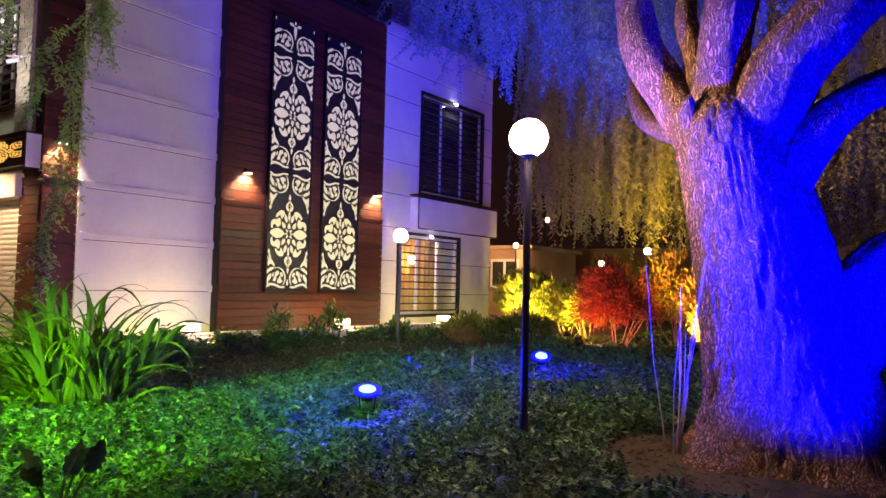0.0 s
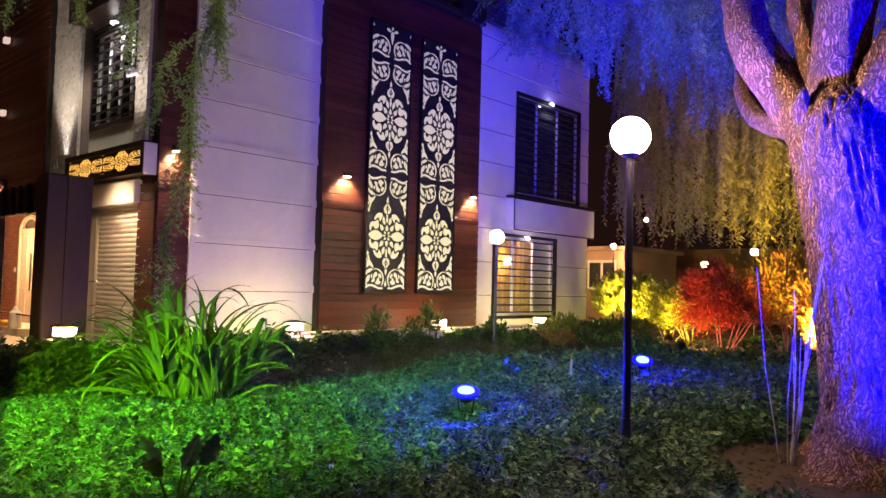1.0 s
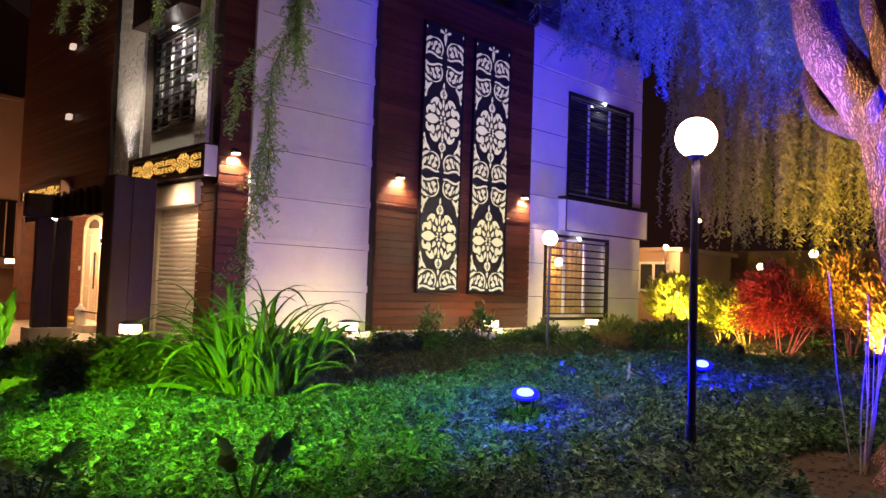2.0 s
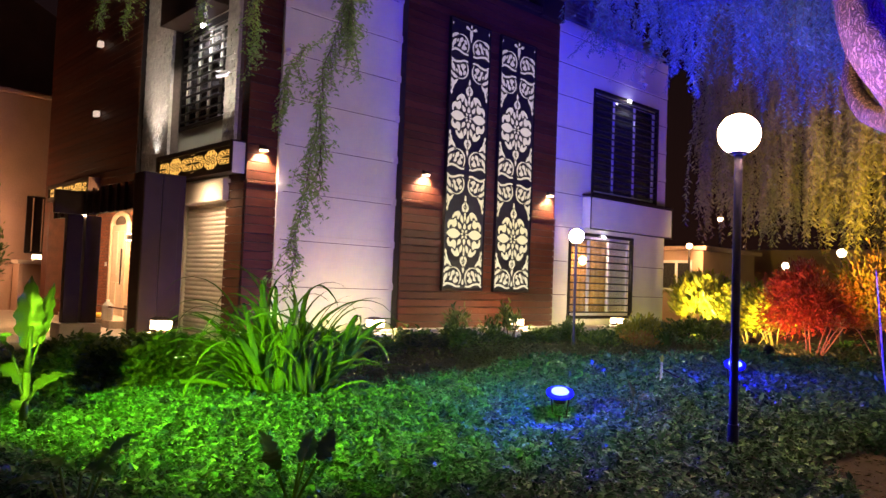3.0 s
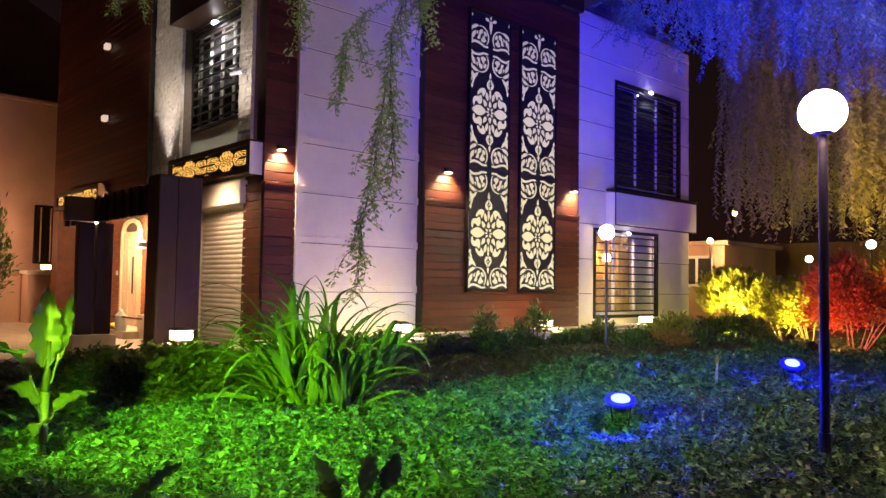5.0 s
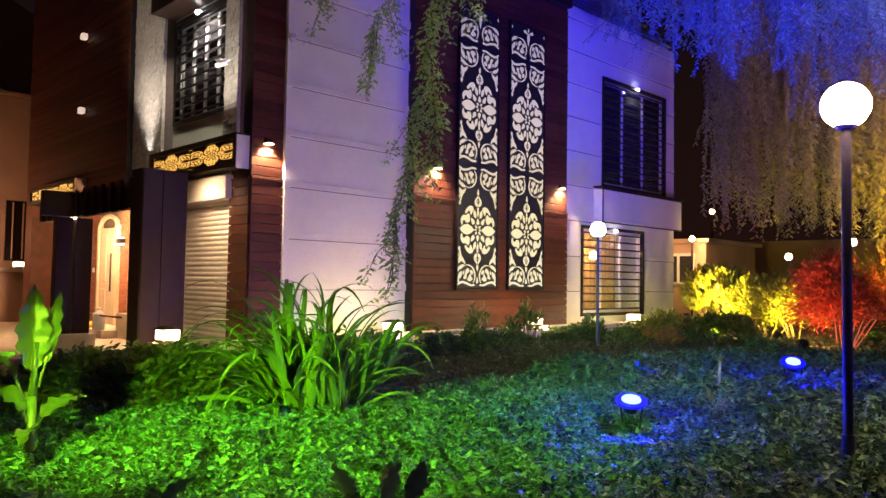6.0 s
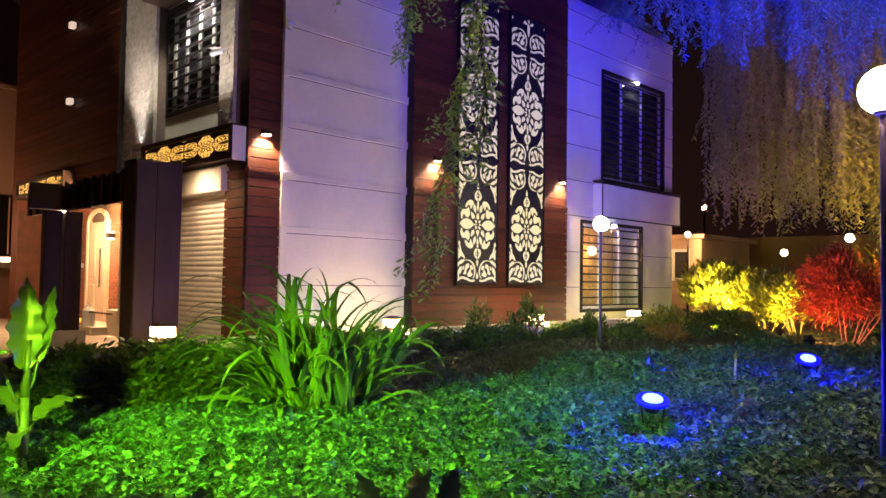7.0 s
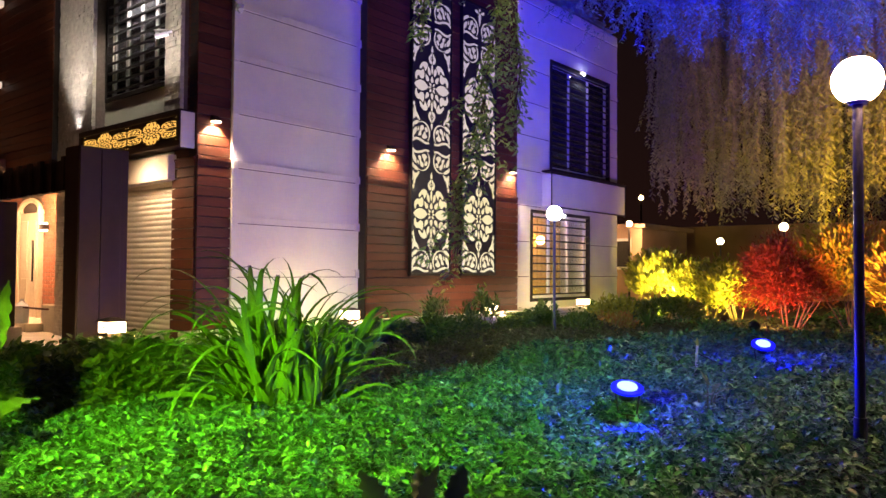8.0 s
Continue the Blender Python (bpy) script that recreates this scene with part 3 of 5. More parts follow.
def inlay(shapes, flip=False, offset=(0, 0), zmin=-9, zmax=9, thick=0.006):
    bm = bmesh.new()
    for s in shapes:
        pts = [((-x if flip else x) + offset[0], z + offset[1]) for x, z in s]
        if min(p[1] for p in pts) < zmin - 1e-4 or max(p[1] for p in pts) > zmax + 1e-4:
            continue
        if flip:
            pts = pts[::-1]
        front = [bm.verts.new((thick, x, z)) for x, z in pts]
        back = [bm.verts.new((0, x, z)) for x, z in pts]
        try:
            bm.faces.new(front)
        except ValueError:
            continue
        for i in range(len(pts)):
            j = (i + 1) % len(pts)
            bm.faces.new((front[j], front[i], back[i], back[j]))
    bmesh.ops.recalc_face_normals(bm, faces=bm.faces)
    return bm


def cutouts(shapes, parent, mat, m, **how):
    """One bright piece after another, each a part of its panel."""
    for s in shapes:
        bm = inlay([s], **how)
        if bm.faces:
            part("cutout", bm, mat, parent).matrix_basis = m
        else:
            bm.free()


SCREEN_W, SCREEN_H = 1.10, 5.24


def make_screen():
    """A tall dark cut-out panel, glowing inlays in place of its backlight; origin at its bottom middle, faces +X."""
    t = thing("decorative_screen", (0, 0, 0), "tall dark cut-out metal screen glowing with arabesque medallions", "screen", "lit screens on the cladding")
    part("panel", blk(0.03, 0.05, -SCREEN_W / 2 + 0.02, SCREEN_W / 2 - 0.02, 0.02, SCREEN_H - 0.02), "black", t, "dark cut-out sheet")
    bm = bmesh.new()
    w, h = SCREEN_W / 2, SCREEN_H
    for a in ((-w, w, -0.02, 0.025), (-w, w, h - 0.025, h + 0.01), (-w, -w + 0.025, 0.025, h - 0.025), (w - 0.025, w, 0.025, h - 0.025)):
        box(bm, 0.0, 0.07, a[0], a[1], a[2], a[3], 0.004)
    part("frame", bm, "dark_metal", t, "thin dark frame")
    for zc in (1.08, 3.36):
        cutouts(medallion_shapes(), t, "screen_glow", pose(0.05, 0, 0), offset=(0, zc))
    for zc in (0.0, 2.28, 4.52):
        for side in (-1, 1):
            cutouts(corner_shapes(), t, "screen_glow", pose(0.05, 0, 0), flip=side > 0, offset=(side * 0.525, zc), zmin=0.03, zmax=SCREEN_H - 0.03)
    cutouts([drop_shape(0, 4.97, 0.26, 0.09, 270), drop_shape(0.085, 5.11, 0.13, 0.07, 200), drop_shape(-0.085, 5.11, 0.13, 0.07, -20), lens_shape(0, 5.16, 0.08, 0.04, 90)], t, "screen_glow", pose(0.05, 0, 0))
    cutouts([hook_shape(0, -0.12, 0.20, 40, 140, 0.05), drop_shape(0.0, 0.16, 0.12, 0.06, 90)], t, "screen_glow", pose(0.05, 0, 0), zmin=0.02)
    return t


screen = make_screen()
screen.location = (-10.165, 9.765, 0.69)
copy_thing(screen, pose(-10.165, 11.175, 0.69))


def make_sconce():
    t = thing("wall_sconce", (0, 0, 0), "small wedge-shaped wall lamp throwing warm light down", "lamp", "sconces on the cladding")
    bm = bmesh.new()
    vs = [bm.verts.new(c) for c in ((0, -0.06, 0.0), (0, 0.06, 0.0), (0.12, 0.06, 0.0), (0.12, -0.06, 0.0), (0, -0.05, 0.09), (0, 0.05, 0.09), (0.05, 0.05, 0.08), (0.05, -0.05, 0.08))]
    for f in ((0, 1, 2, 3), (4, 7, 6, 5), (0, 4, 5, 1), (1, 5, 6, 2), (2, 6, 7, 3), (3, 7, 4, 0)):
        bm.faces.new([vs[i] for i in f])
    bmesh.ops.recalc_face_normals(bm, faces=bm.faces)
    bmesh.ops.bevel(bm, geom=list(bm.edges), offset=0.006, segments=2, affect="EDGES")
    part("body", bm, "brown_metal", t)
    part("diffuser", blk(0.015, 0.11, -0.05, 0.05, -0.012, -0.001), "sconce_glow", t, "glowing lens")
    return t


sconce = make_sconce()
sconce.location = (-10.408, 5.50, 2.80)
for x_, y_ in ((-10.188, 8.74), (-10.188, 12.36)):
    copy_thing(sconce, pose(x_, y_, 2.80))

# side of the house with shutter, window and stone strips
wall_side = wall_with_hole("wall_south", 5.30, 5.56, -14.66, -10.99, -0.36, 6.9, [(-12.66, -10.99, -0.36, 2.0), (-13.13, -11.25, 3.40, 5.22)], "cream rendered side wall above a roller shutter", "y")


def stone_strip(name, x0, x1, y_front, z0, z1, label):
    """A strip of split-faced stone, each course of uneven blocks proud of its backing."""
    host = setting(name, blk(x0, x1, y_front + 0.03, 5.30, z0, z1), "mortar_and_shade", label, "wall")
    rng = random.Random(7)
    meshes = []
    for k in range(7):
        bm = blk(-0.5, 0.5, -0.03 - 0.003 * (k % 4), 0.03, 0.004, 0.096)
        for v in bm.verts:
            v.co.y += rng.uniform(-0.006, 0.006)
            v.co.z += rng.uniform(-0.003, 0.003)
        meshes.append(mesh_of(bm, "stone", "stone"))
    z = z0
    while z < z1 - 0.05:
        x = x0
        hgt = rng.choice((0.05, 0.065, 0.08))
        while x < x1 - 0.02:
            w = min(rng.uniform(0.12, 0.32), x1 - x)
            piece("stone", rng.choice(meshes), host, Matrix.LocRotScale((x + w / 2, y_front + 0.01, z), None, (w - 0.008, 1, hgt / 0.1)))
            x += w
        z += hgt
    return host


stone_strip("wall_stone_strip", -14.41, -13.17, 5.12, -0.36, 7.0, "pale split-stone strip washed by an uplight")
stone_strip("wall_stone_strip", -11.08, -10.66, 5.16, 2.96, 7.0, "narrow pale split-stone strip washed by an uplight")


def make_shutter():
    t = thing("roller_shutter", (-12.66, 5.36, -0.36), "closed cream roller shutter with narrow slats", "shutter")
    slat = bmesh.new()
    n = 7
    prof = [(-0.022 * math.sin(math.pi * i / n), 0.079 * i / n) for i in range(n + 1)]
    rows = [[slat.verts.new((x, y, z)) for y, z in prof] for x in (0.0, 1.67)]
    for i in range(n):
        slat.faces.new((rows[0][i], rows[1][i], rows[1][i + 1], rows[0][i + 1]))
    me = mesh_of(slat, "slat", "shutter")
    for i in range(30):
        piece("slat", me, t, pose(0, 0, i * 0.0795))
    part("backing", blk(0, 1.67, 0.02, 0.05, 0, 2.38), "dark_metal", t)
    part("housing", blk(-0.08, 1.74, -0.24, -0.062, 2.36, 2.72, 0.02), "shutter", t, "cream shutter box")
    for x in (-0.05, 1.62):
        part("guide", blk(x, x + 0.09, -0.085, -0.062, 0, 2.36, 0.005), "shutter", t)
    return t


make_shutter()


def fret_box(width, at, depth=0.22, height=0.50, motifs=2, capped=True):
    t = thing("lit_fret_box", at, "dark box fascia with amber backlit cut-out ornament", "light box", "fret boxes over the doors")
    part("body", blk(0, width, 0.02, depth, 0, height, 0.008), "brown_metal", t)
    if capped:
        part("end_cap", blk(width, width + 0.012, 0.0, depth, -0.02, height - 0.03, 0.004), "white", t, "cream end cap")
    bm = bmesh.new()
    for a in ((0, width, 0, 0.08), (0, width, height - 0.08, height), (0, 0.08, 0.08, height - 0.08), (width - 0.08, width, 0.08, height - 0.08)):
        box(bm, a[0], a[1], -0.02, 0.02, a[2], a[3], 0.005)
    part("rim", bm, "brown_metal", t)
    w = (width - 0.2) / motifs
    for i in range(motifs):
        cx, cz = 0.1 + w * (i + 0.5), height / 2
        k = min(1.0, w / 1.5)
        shapes = [[(z * 0.56 * k, x * 0.34) for x, z in s] for s in medallion_shapes()]
        cutouts(shapes, t, "fret_glow", pose(0, 0.02, 0, 0, 0, -90), offset=(cx, cz))
        ends = []
        for sx in (-1, 1):
            for s in corner_shapes():
                ends.append([(sx * (w / 2 - 0.01) - sx * abs(z) * 0.0 - sx * x * 0.85, z * 0.25) for x, z in s])
        cutouts(ends, t, "fret_glow", pose(0, 0.02, 0, 0, 0, -90), offset=(cx, cz), zmin=0.09, zmax=height - 0.09)
    return t


fret_box(2.97, (-13.45, 5.04, 2.42))
fret_box(2.95, (-19.25, 4.76, 2.38), motifs=2, height=0.38, capped=False)
setting("canopy", blk(-13.18, -11.2, 4.85, 5.30, 5.26, 6.9, 0.01), "brown_metal", "dark box canopy over the side window", "canopy")

# tower and porch
tower = cladding("wall_tower", 5.97, 2.44, 9.2, 0, "wood_side", step=0)
tower.matrix_basis = pose(-20.4, 5.0, 0, 0, 0, -90)
setting("wall_tower_core", blk(-20.4, -14.43, 5.21, 6.5, 2.44, 9.2), "black", "dark core of the entrance tower", "wall")
setting("wall_tower_leg", blk(-20.4, -19.95, 5.0, 6.2, -0.36, 2.44), "wood_side", "dark clad leg of the entrance tower", "wall")
for z_ in (5.68, 4.16):
    t = thing("wall_cube_lamp", (-16.6, 4.97, z_), "small pale cube lamp on the dark tower", "lamp", "cube lamps on the tower")
    part("body", blk(-0.07, 0.07, -0.11, -0.002, -0.06, 0.06, 0.01), "spot_small", t)
    part("mount", blk(-0.04, 0.04, -0.002, 0.026, -0.04, 0.04), "brown_metal", t)

porch_wall = setting("wall_porch", blk(-19.0, -14.66, 5.82, 6.0, -0.36, 2.44), "mortar_and_shade", "porch wall of red brick around the door", "wall")
brick = mesh_of(blk(0, 0.21, -0.02, 0.0, 0, 0.062, 0.004), "brick", "brick")
for r in range(34):
    for x0, x1 in ((-18.85, -17.78), (-16.62, -15.4)):
        x = x0 - (0.11 if r % 2 else 0.0)
        while x < x1:
            piece("brick", brick, porch_wall, pose(x, 5.82, -0.2 + r * 0.073))
            x += 0.222
setting("porch_step", blk(-18.6, -15.2, 4.95, 5.80, -0.354, -0.20, 0.015), "plinth", "pale stone porch step", "step")
setting("porch_plinth", blk(-15.3, -14.66, 5.25, 5.8, -0.36, 0.12, 0.01), "plinth", "pale stone plinth beside the door", "plinth")


def make_door():
    t = tagged(new("door_1"), "pale panelled front door with an arched head", "door", kind="structure")
    t.location = (-17.70, 5.78, -0.20)
    part("leaf", blk(0.08, 0.98, -0.04, 0.02, 0, 2.05, 0.01), "door", t)
    for z0, z1 in ((0.15, 0.75), (0.9, 1.9)):
        for x0, x1 in ((0.18, 0.48), (0.58, 0.88)):
            part("panel", blk(x0, x1, -0.055, -0.03, z0, z1, 0.012), "door", t)
    bm = bmesh.new()
    box(bm, 0, 0.08, -0.08, 0.03, 0, 2.1, 0.01)
    box(bm, 0.98, 1.06, -0.08, 0.03, 0, 2.1, 0.01)
    for i in range(10):
        a0, a1 = math.pi * i / 10, math.pi * (i + 1) / 10
        rod(bm, (0.53 + 0.49 * math.cos(a0), -0.03, 2.08 + 0.22 * math.sin(a0)), (0.53 + 0.49 * math.cos(a1), -0.03, 2.08 + 0.22 * math.sin(a1)), 0.05, sides=8)
    part("frame", bm, "door", t)
    part("handle", rod(bmesh.new(), (0.88, -0.10, 0.7), (0.88, -0.10, 1.5), 0.018), "dark_metal", t, "long dark pull handle")
    return t


make_door()
t = thing("porch_wall_lamp", (-16.45, 5.79, 1.55), "box wall lamp with light above and below beside the door", "lamp")
part("body", blk(-0.09, 0.09, -0.12, 0.0, -0.06, 0.06, 0.01), "dark_metal", t)
part("lens", blk(-0.07, 0.07, -0.11, -0.02, 0.06, 0.075), "sconce_glow", t, "glowing lens")
part("lens", blk(-0.07, 0.07, -0.11, -0.02, -0.075, -0.06), "sconce_glow", t, "glowing lens")
t = thing("wall_switch", (-18.1, 5.79, 0.95), "white switch plate on the brick wall", "switch")
part("plate", blk(-0.06, 0.06, -0.01, 0.005, -0.05, 0.05, 0.004), "pvc", t)

# pergola before the entrance
t = thing("pylon", (-10.53, 3.96, -0.35), "dark brown boxed pylon with a vertical groove", "pylon")
part("shaft", blk(-0.18, 0.18, -0.31, 0.31, 0, 2.58, 0.012), "brown_metal", t)
for y in (-0.20, 0.06):
    part("cover_plate", blk(0.182, 0.205, y - 0.10, y + 0.15, 0.02, 2.56, 0.006), "brown_metal", t)
part("groove_strip", blk(0.182, 0.190, -0.045, -0.042, 0.1, 2.5), "dark_metal", t)


def make_pergola():
    t = thing("pergola", (-13.2, 3.4, -0.35), "dark brown slatted pergola on paired posts with a pale footing", "pergola")
    part("footing", blk(-0.25, 0.25, 0.0, 0.66, 0, 0.26, 0.012), "plinth", t, "pale stone footing")
    for y in (0.08, 0.37):
        part("post", blk(-0.08, 0.08, y, y + 0.25, 0.26, 2.07, 0.01), "brown_metal", t)
    part("beam", blk(-1.6, 2.48, 0.36, 0.44, 2.08, 2.47, 0.008), "brown_metal", t)
    part("beam", blk(-0.06, 0.06, -0.12, 0.352, 2.08, 2.47, 0.008), "brown_metal", t)
    for i in range(12):
        x = -1.55 + i * 0.345
        part("slat", blk(x, x + 0.09, 0.30, 0.352, 2.075, 2.50, 0.005), "brown_metal", t)
    for i in range(5):
        x = -1.3 + i * 0.62
        part("rafter", blk(x, x + 0.07, 0.444, 1.0, 2.20, 2.40, 0.005), "brown_metal", t)
    part("downlight", rod(bmesh.new(), (0.0, 0.35, 2.055), (0.0, 0.35, 2.074), 0.05, sides=14), "sconce_glow", t, "lit recessed downlight")
    return t


make_pergola()


def make_camera_box(name, at, turn):
    t = thing(name, at, "small white surveillance camera on a wall bracket", "camera")
    t.rotation_euler = (0, 0, radians(turn))
    part("housing", rod(bmesh.new(), (0.05, 0, 0.0), (0.24, 0, -0.05), 0.038, 0.034, 14), "pvc", t)
    part("bracket", rod(bmesh.new(), (0, 0, 0.03), (0.09, 0, 0.0), 0.018), "pvc", t)
    part("hood", blk(0.06, 0.25, -0.045, 0.045, 0.03, 0.042, 0.004), "pvc", t)
    return t


make_camera_box("surveillance_camera", (-10.36, 5.86, 4.42), -30)
make_camera_box("surveillance_camera", (-10.9, 5.14, 4.05), 215)

t = thing("water_bottle", (-15.45, 4.99, -0.20), "large clear water bottle standing on the porch step", "bottle")
bm = rod(bmesh.new(), (0, 0, 0), (0, 0, 0.30), 0.11, 0.11, 18)
rod(bm, (0, 0, 0.30), (0, 0, 0.38), 0.11, 0.04, 18)
part("body", bm, "bottle", t)
part("cap", rod(bmesh.new(), (0, 0, 0.38), (0, 0, 0.42), 0.035, 0.035, 14), "pvc", t, "white cap")
t = thing("yellow_cloth", (-16.3, 5.05, -0.20), "crumpled yellow cloth on the porch step", "cloth")
bm = ball(bmesh.new(), (0, 0, 0.04), 0.30, 18, 10, 0.22)
for v in bm.verts:
    v.co += Vector((0.05 * math.sin(v.co.y * 19), 0.05 * math.sin(v.co.x * 23), 0.02 * math.sin(v.co.x * 31 + v.co.y * 17)))
    v.co.z = max(0.0, v.co.z)
part("cloth", bm, "yellow_cloth", t, smooth=True)


# bollards along the walkway
def make_bollard():
    t = thing("bollard_lamp", (0, 0, 0), "low square garden lamp with a flat cap, glowing warm", "lamp", "bollard lamps on the kerb")
    part("base", blk(-0.10, 0.10, -0.10, 0.10, 0, 0.035, 0.006), "brown_metal", t)
    part("diffuser", blk(-0.105, 0.105, -0.105, 0.105, 0.036, 0.150, 0.01), "bollard_glow", t, "glowing diffuser")
    bm = bmesh.new()
    bmesh.ops.create_cone(bm, cap_ends=True, segments=4, radius1=0.195, radius2=0.06, depth=0.04, matrix=pose(0, 0, 0.177, 0, 0, 45))
    part("cap", bm, "brown_metal", t)
    return t


bollard = make_bollard()
bollard.location = (-9.3, 3.58, 0.04)
for y_ in (7.05, 10.44, 13.8):
    copy_thing(bollard, pose(-9.3, y_, 0.03))
setting("bollard_plinth", blk(-9.45, -9.121, 3.40, 3.76, -0.36, 0.038, 0.01), "plinth", "pale stone block under a garden lamp", "plinth")
setting("bollard_plinth", blk(-9.45, -9.13, 6.85, 14.0, -0.06, 0.028, 0.01), "plinth", "pale stone strip under the garden lamps", "plinth")


# ---- globe lamps ----
def globe_lamp(at, height, radius, pole_r, mat="globe", label="round white globe lamp glowing on a slim dark pole"):
    t = thing("globe_lamp", at, label, "lamp", "globe lamps in the garden")
    part("pole", rod(bmesh.new(), (0, 0, 0), (0, 0, height - radius * 0.95), pole_r, pole_r * 0.92, 20), "pole", t, smooth=False)
    part("sleeve", rod(bmesh.new(), (0, 0, 0), (0, 0, 0.45), pole_r * 1.25, pole_r * 1.25, 20), "pole", t)
    bm = rod(bmesh.new(), (0, 0, height - radius * 1.03), (0, 0, height - radius * 0.86), radius * 0.36, radius * 0.48, 24)
    part("collar", bm, "pole", t)
    g = part("globe", ball(bmesh.new(), (0, 0, height), radius, 40, 24), mat, t, "glowing opal globe", smooth=True)
    return t


globe_lamp((-2.44, 5.18, -0.62), 2.66, 0.155, 0.033)
globe_lamp((-8.1, 10.66, -0.45), 2.205, 0.130, 0.026, "globe_mid")
globe_lamp((-10.7, 26.0, -0.40), 2.26, 0.12, 0.03, "globe_far")
globe_lamp((-7.5, 22.0, -0.40), 2.47, 0.12, 0.03, "globe_far")


def floodlight(at, aim, r=0.085, lit=None, stake=0.28):
    """A round can with a lens, on a fork over a ground spike."""
    t = thing("flood_lamp", at, "round garden flood lamp with a glowing blue lens" if lit else "round dark garden flood lamp on a spike", "lamp", "flood lamps in the bed")
    turn = Vector(aim).to_track_quat("Z", "Y").to_matrix().to_4x4()
    bm = bmesh.new()
    bmesh.ops.create_cone(bm, cap_ends=True, segments=24, radius1=r * 0.7, radius2=r, depth=0.085, matrix=turn @ Matrix.Translation((0, 0, -0.055)))
    bmesh.ops.create_cone(bm, cap_ends=True, segments=24, radius1=r * 1.1, radius2=r * 1.1, depth=0.018, matrix=turn @ Matrix.Translation((0, 0, -0.008)))
    part("can", bm, "dark_metal", t)
    bm = bmesh.new()
    bmesh.ops.create_cone(bm, cap_ends=True, segments=24, radius1=r * 0.94, radius2=r * 0.9, depth=0.012, matrix=turn @ Matrix.Translation((0, 0, 0.006)))
    part("lens", bm, lit or "glass", t, "glowing lens" if lit else "")
    # added ring, no part of the lamp: imitates glare round the lens
    if lit:
        bm = bmesh.new()
        bmesh.ops.create_cone(bm, cap_ends=True, segments=24, radius1=r * 1.5, radius2=r * 1.5, depth=0.02, matrix=turn @ Matrix.Translation((0, 0, -0.012)))
        part("glare_ring", bm, "blue_glare", t, "added glowing ring that imitates the blue lens glare")
    bm = bmesh.new()
    for s in (-1, 1):
        rod(bm, (s * r * 1.2, 0, -0.05), (s * r * 0.9, 0, -0.22), 0.008)
    rod(bm, (-r * 0.9, 0, -0.22), (r * 0.9, 0, -0.22), 0.008)
    part("fork", bm, "dark_metal", t)
    part("spike", rod(bmesh.new(), (0, 0, -0.22), (0, 0, -0.22 - stake), 0.012, 0.008), "dark_metal", t)
    return t


floodlight((-4.07, 5.16, -0.14), (0.22, -0.26, 1.0), lit="blue_glow")
floodlight((-4.05, 8.54, -0.04), (0.28, -0.40, 1.0), lit="blue_glow")
floodlight((-5.20, 7.25, -0.30), (-1.0, 0.62, 1.0), r=0.06)
floodlight((0.42, 4.10, -0.38), (-1.25, 2.2, 1.45))
floodlight((-4.8, 0.30, 0.89), (-0.72, 2.1, -2.0), stake=1.35)
floodlight((-8.70, 15.85, -0.10), (0.30, 1.2, 0.40), stake=0.3)
floodlight((-6.60, 14.60, -0.14), (-0.15, 1.3, 0.40), stake=0.3)
floodlight((-5.4, 12.6, -0.11), (0.05, 1.4, 0.8))
floodlight((-3.3, 12.5, -0.11), (0.0, 1.5, 1.5))


# ---- the neighbours ----
def make_neighbour():
    t = thing("neighbour_house", (-27.0, 5.0, -0.4), "dim cream neighbouring house with a pointed gable", "house")
    part("wing", blk(0, 4.0, -1.2, 3.4, 0, 6.0, 0.02), "far_wall", t)
    part("wing_coping", blk(-0.1, 4.1, -1.3, 3.5, 6.0, 6.12, 0.02), "far_wall", t)
    bm = bmesh.new()
    front = [bm.verts.new((0, y, z)) for y, z in ((-7.0, 0), (7.0, 0), (7.0, 7.0), (0.6, 10.2), (-7.0, 7.0))]
    back = [bm.verts.new((-6, v.co.y, v.co.z)) for v in front]
    bm.faces.new(front)
    bm.faces.new(back[::-1])
    for i in range(5):
        j = (i + 1) % 5
        bm.faces.new((front[j], front[i], back[i], back[j]))
    bmesh.ops.recalc_face_normals(bm, faces=bm.faces)
    part("gable", bm, "far_wall", t)
    w = part("window", blk(3.98, 4.05, 0.2, 1.0, 1.6, 3.2, 0.02), "dark_metal", t, "dark barred window")
    for i in range(3):
        part("bar", blk(4.05, 4.08, 0.35 + i * 0.25, 0.38 + i * 0.25, 1.65, 3.15), "far_wall", w)
    return t


make_neighbour()
t = thing("gate_pillar", (-22.0, 5.25, -0.36), "low rendered pillar with a glowing square lamp on it", "pillar")
part("pillar", blk(-0.3, 0.3, -0.45, 0.45, 0, 1.25, 0.02), "far_wall", t)
part("cap", blk(-0.36, 0.36, -0.5, 0.5, 1.25, 1.36, 0.02), "plinth", t)
t = copy_thing(bollard, pose(-22.0, 5.3, 1.0))
tagged(t, "low square lamp with a flat cap on a gate pillar")
setting("garden_wall", blk(-22.6, -22.3, -12.0, 4.8, -0.4, 0.85, 0.02), "far_wall", "low rendered garden wall across the drive", "wall")
setting("boundary_wall", blk(-24.0, 14.0, 34.0, 34.3, -0.5, 2.9, 0.02), "far_wall", "brown boundary wall far behind the garden", "wall")
setting("boundary_wall", blk(14.0, 14.3, -20.0, 34.3, -0.5, 2.9, 0.02), "far_wall", "brown boundary wall beside the garden", "wall")
setting("boundary_wall", blk(-40.0, 14.3, -20.3, -20.0, -0.5, 2.9, 0.02), "far_wall", "brown boundary wall behind the path", "wall")


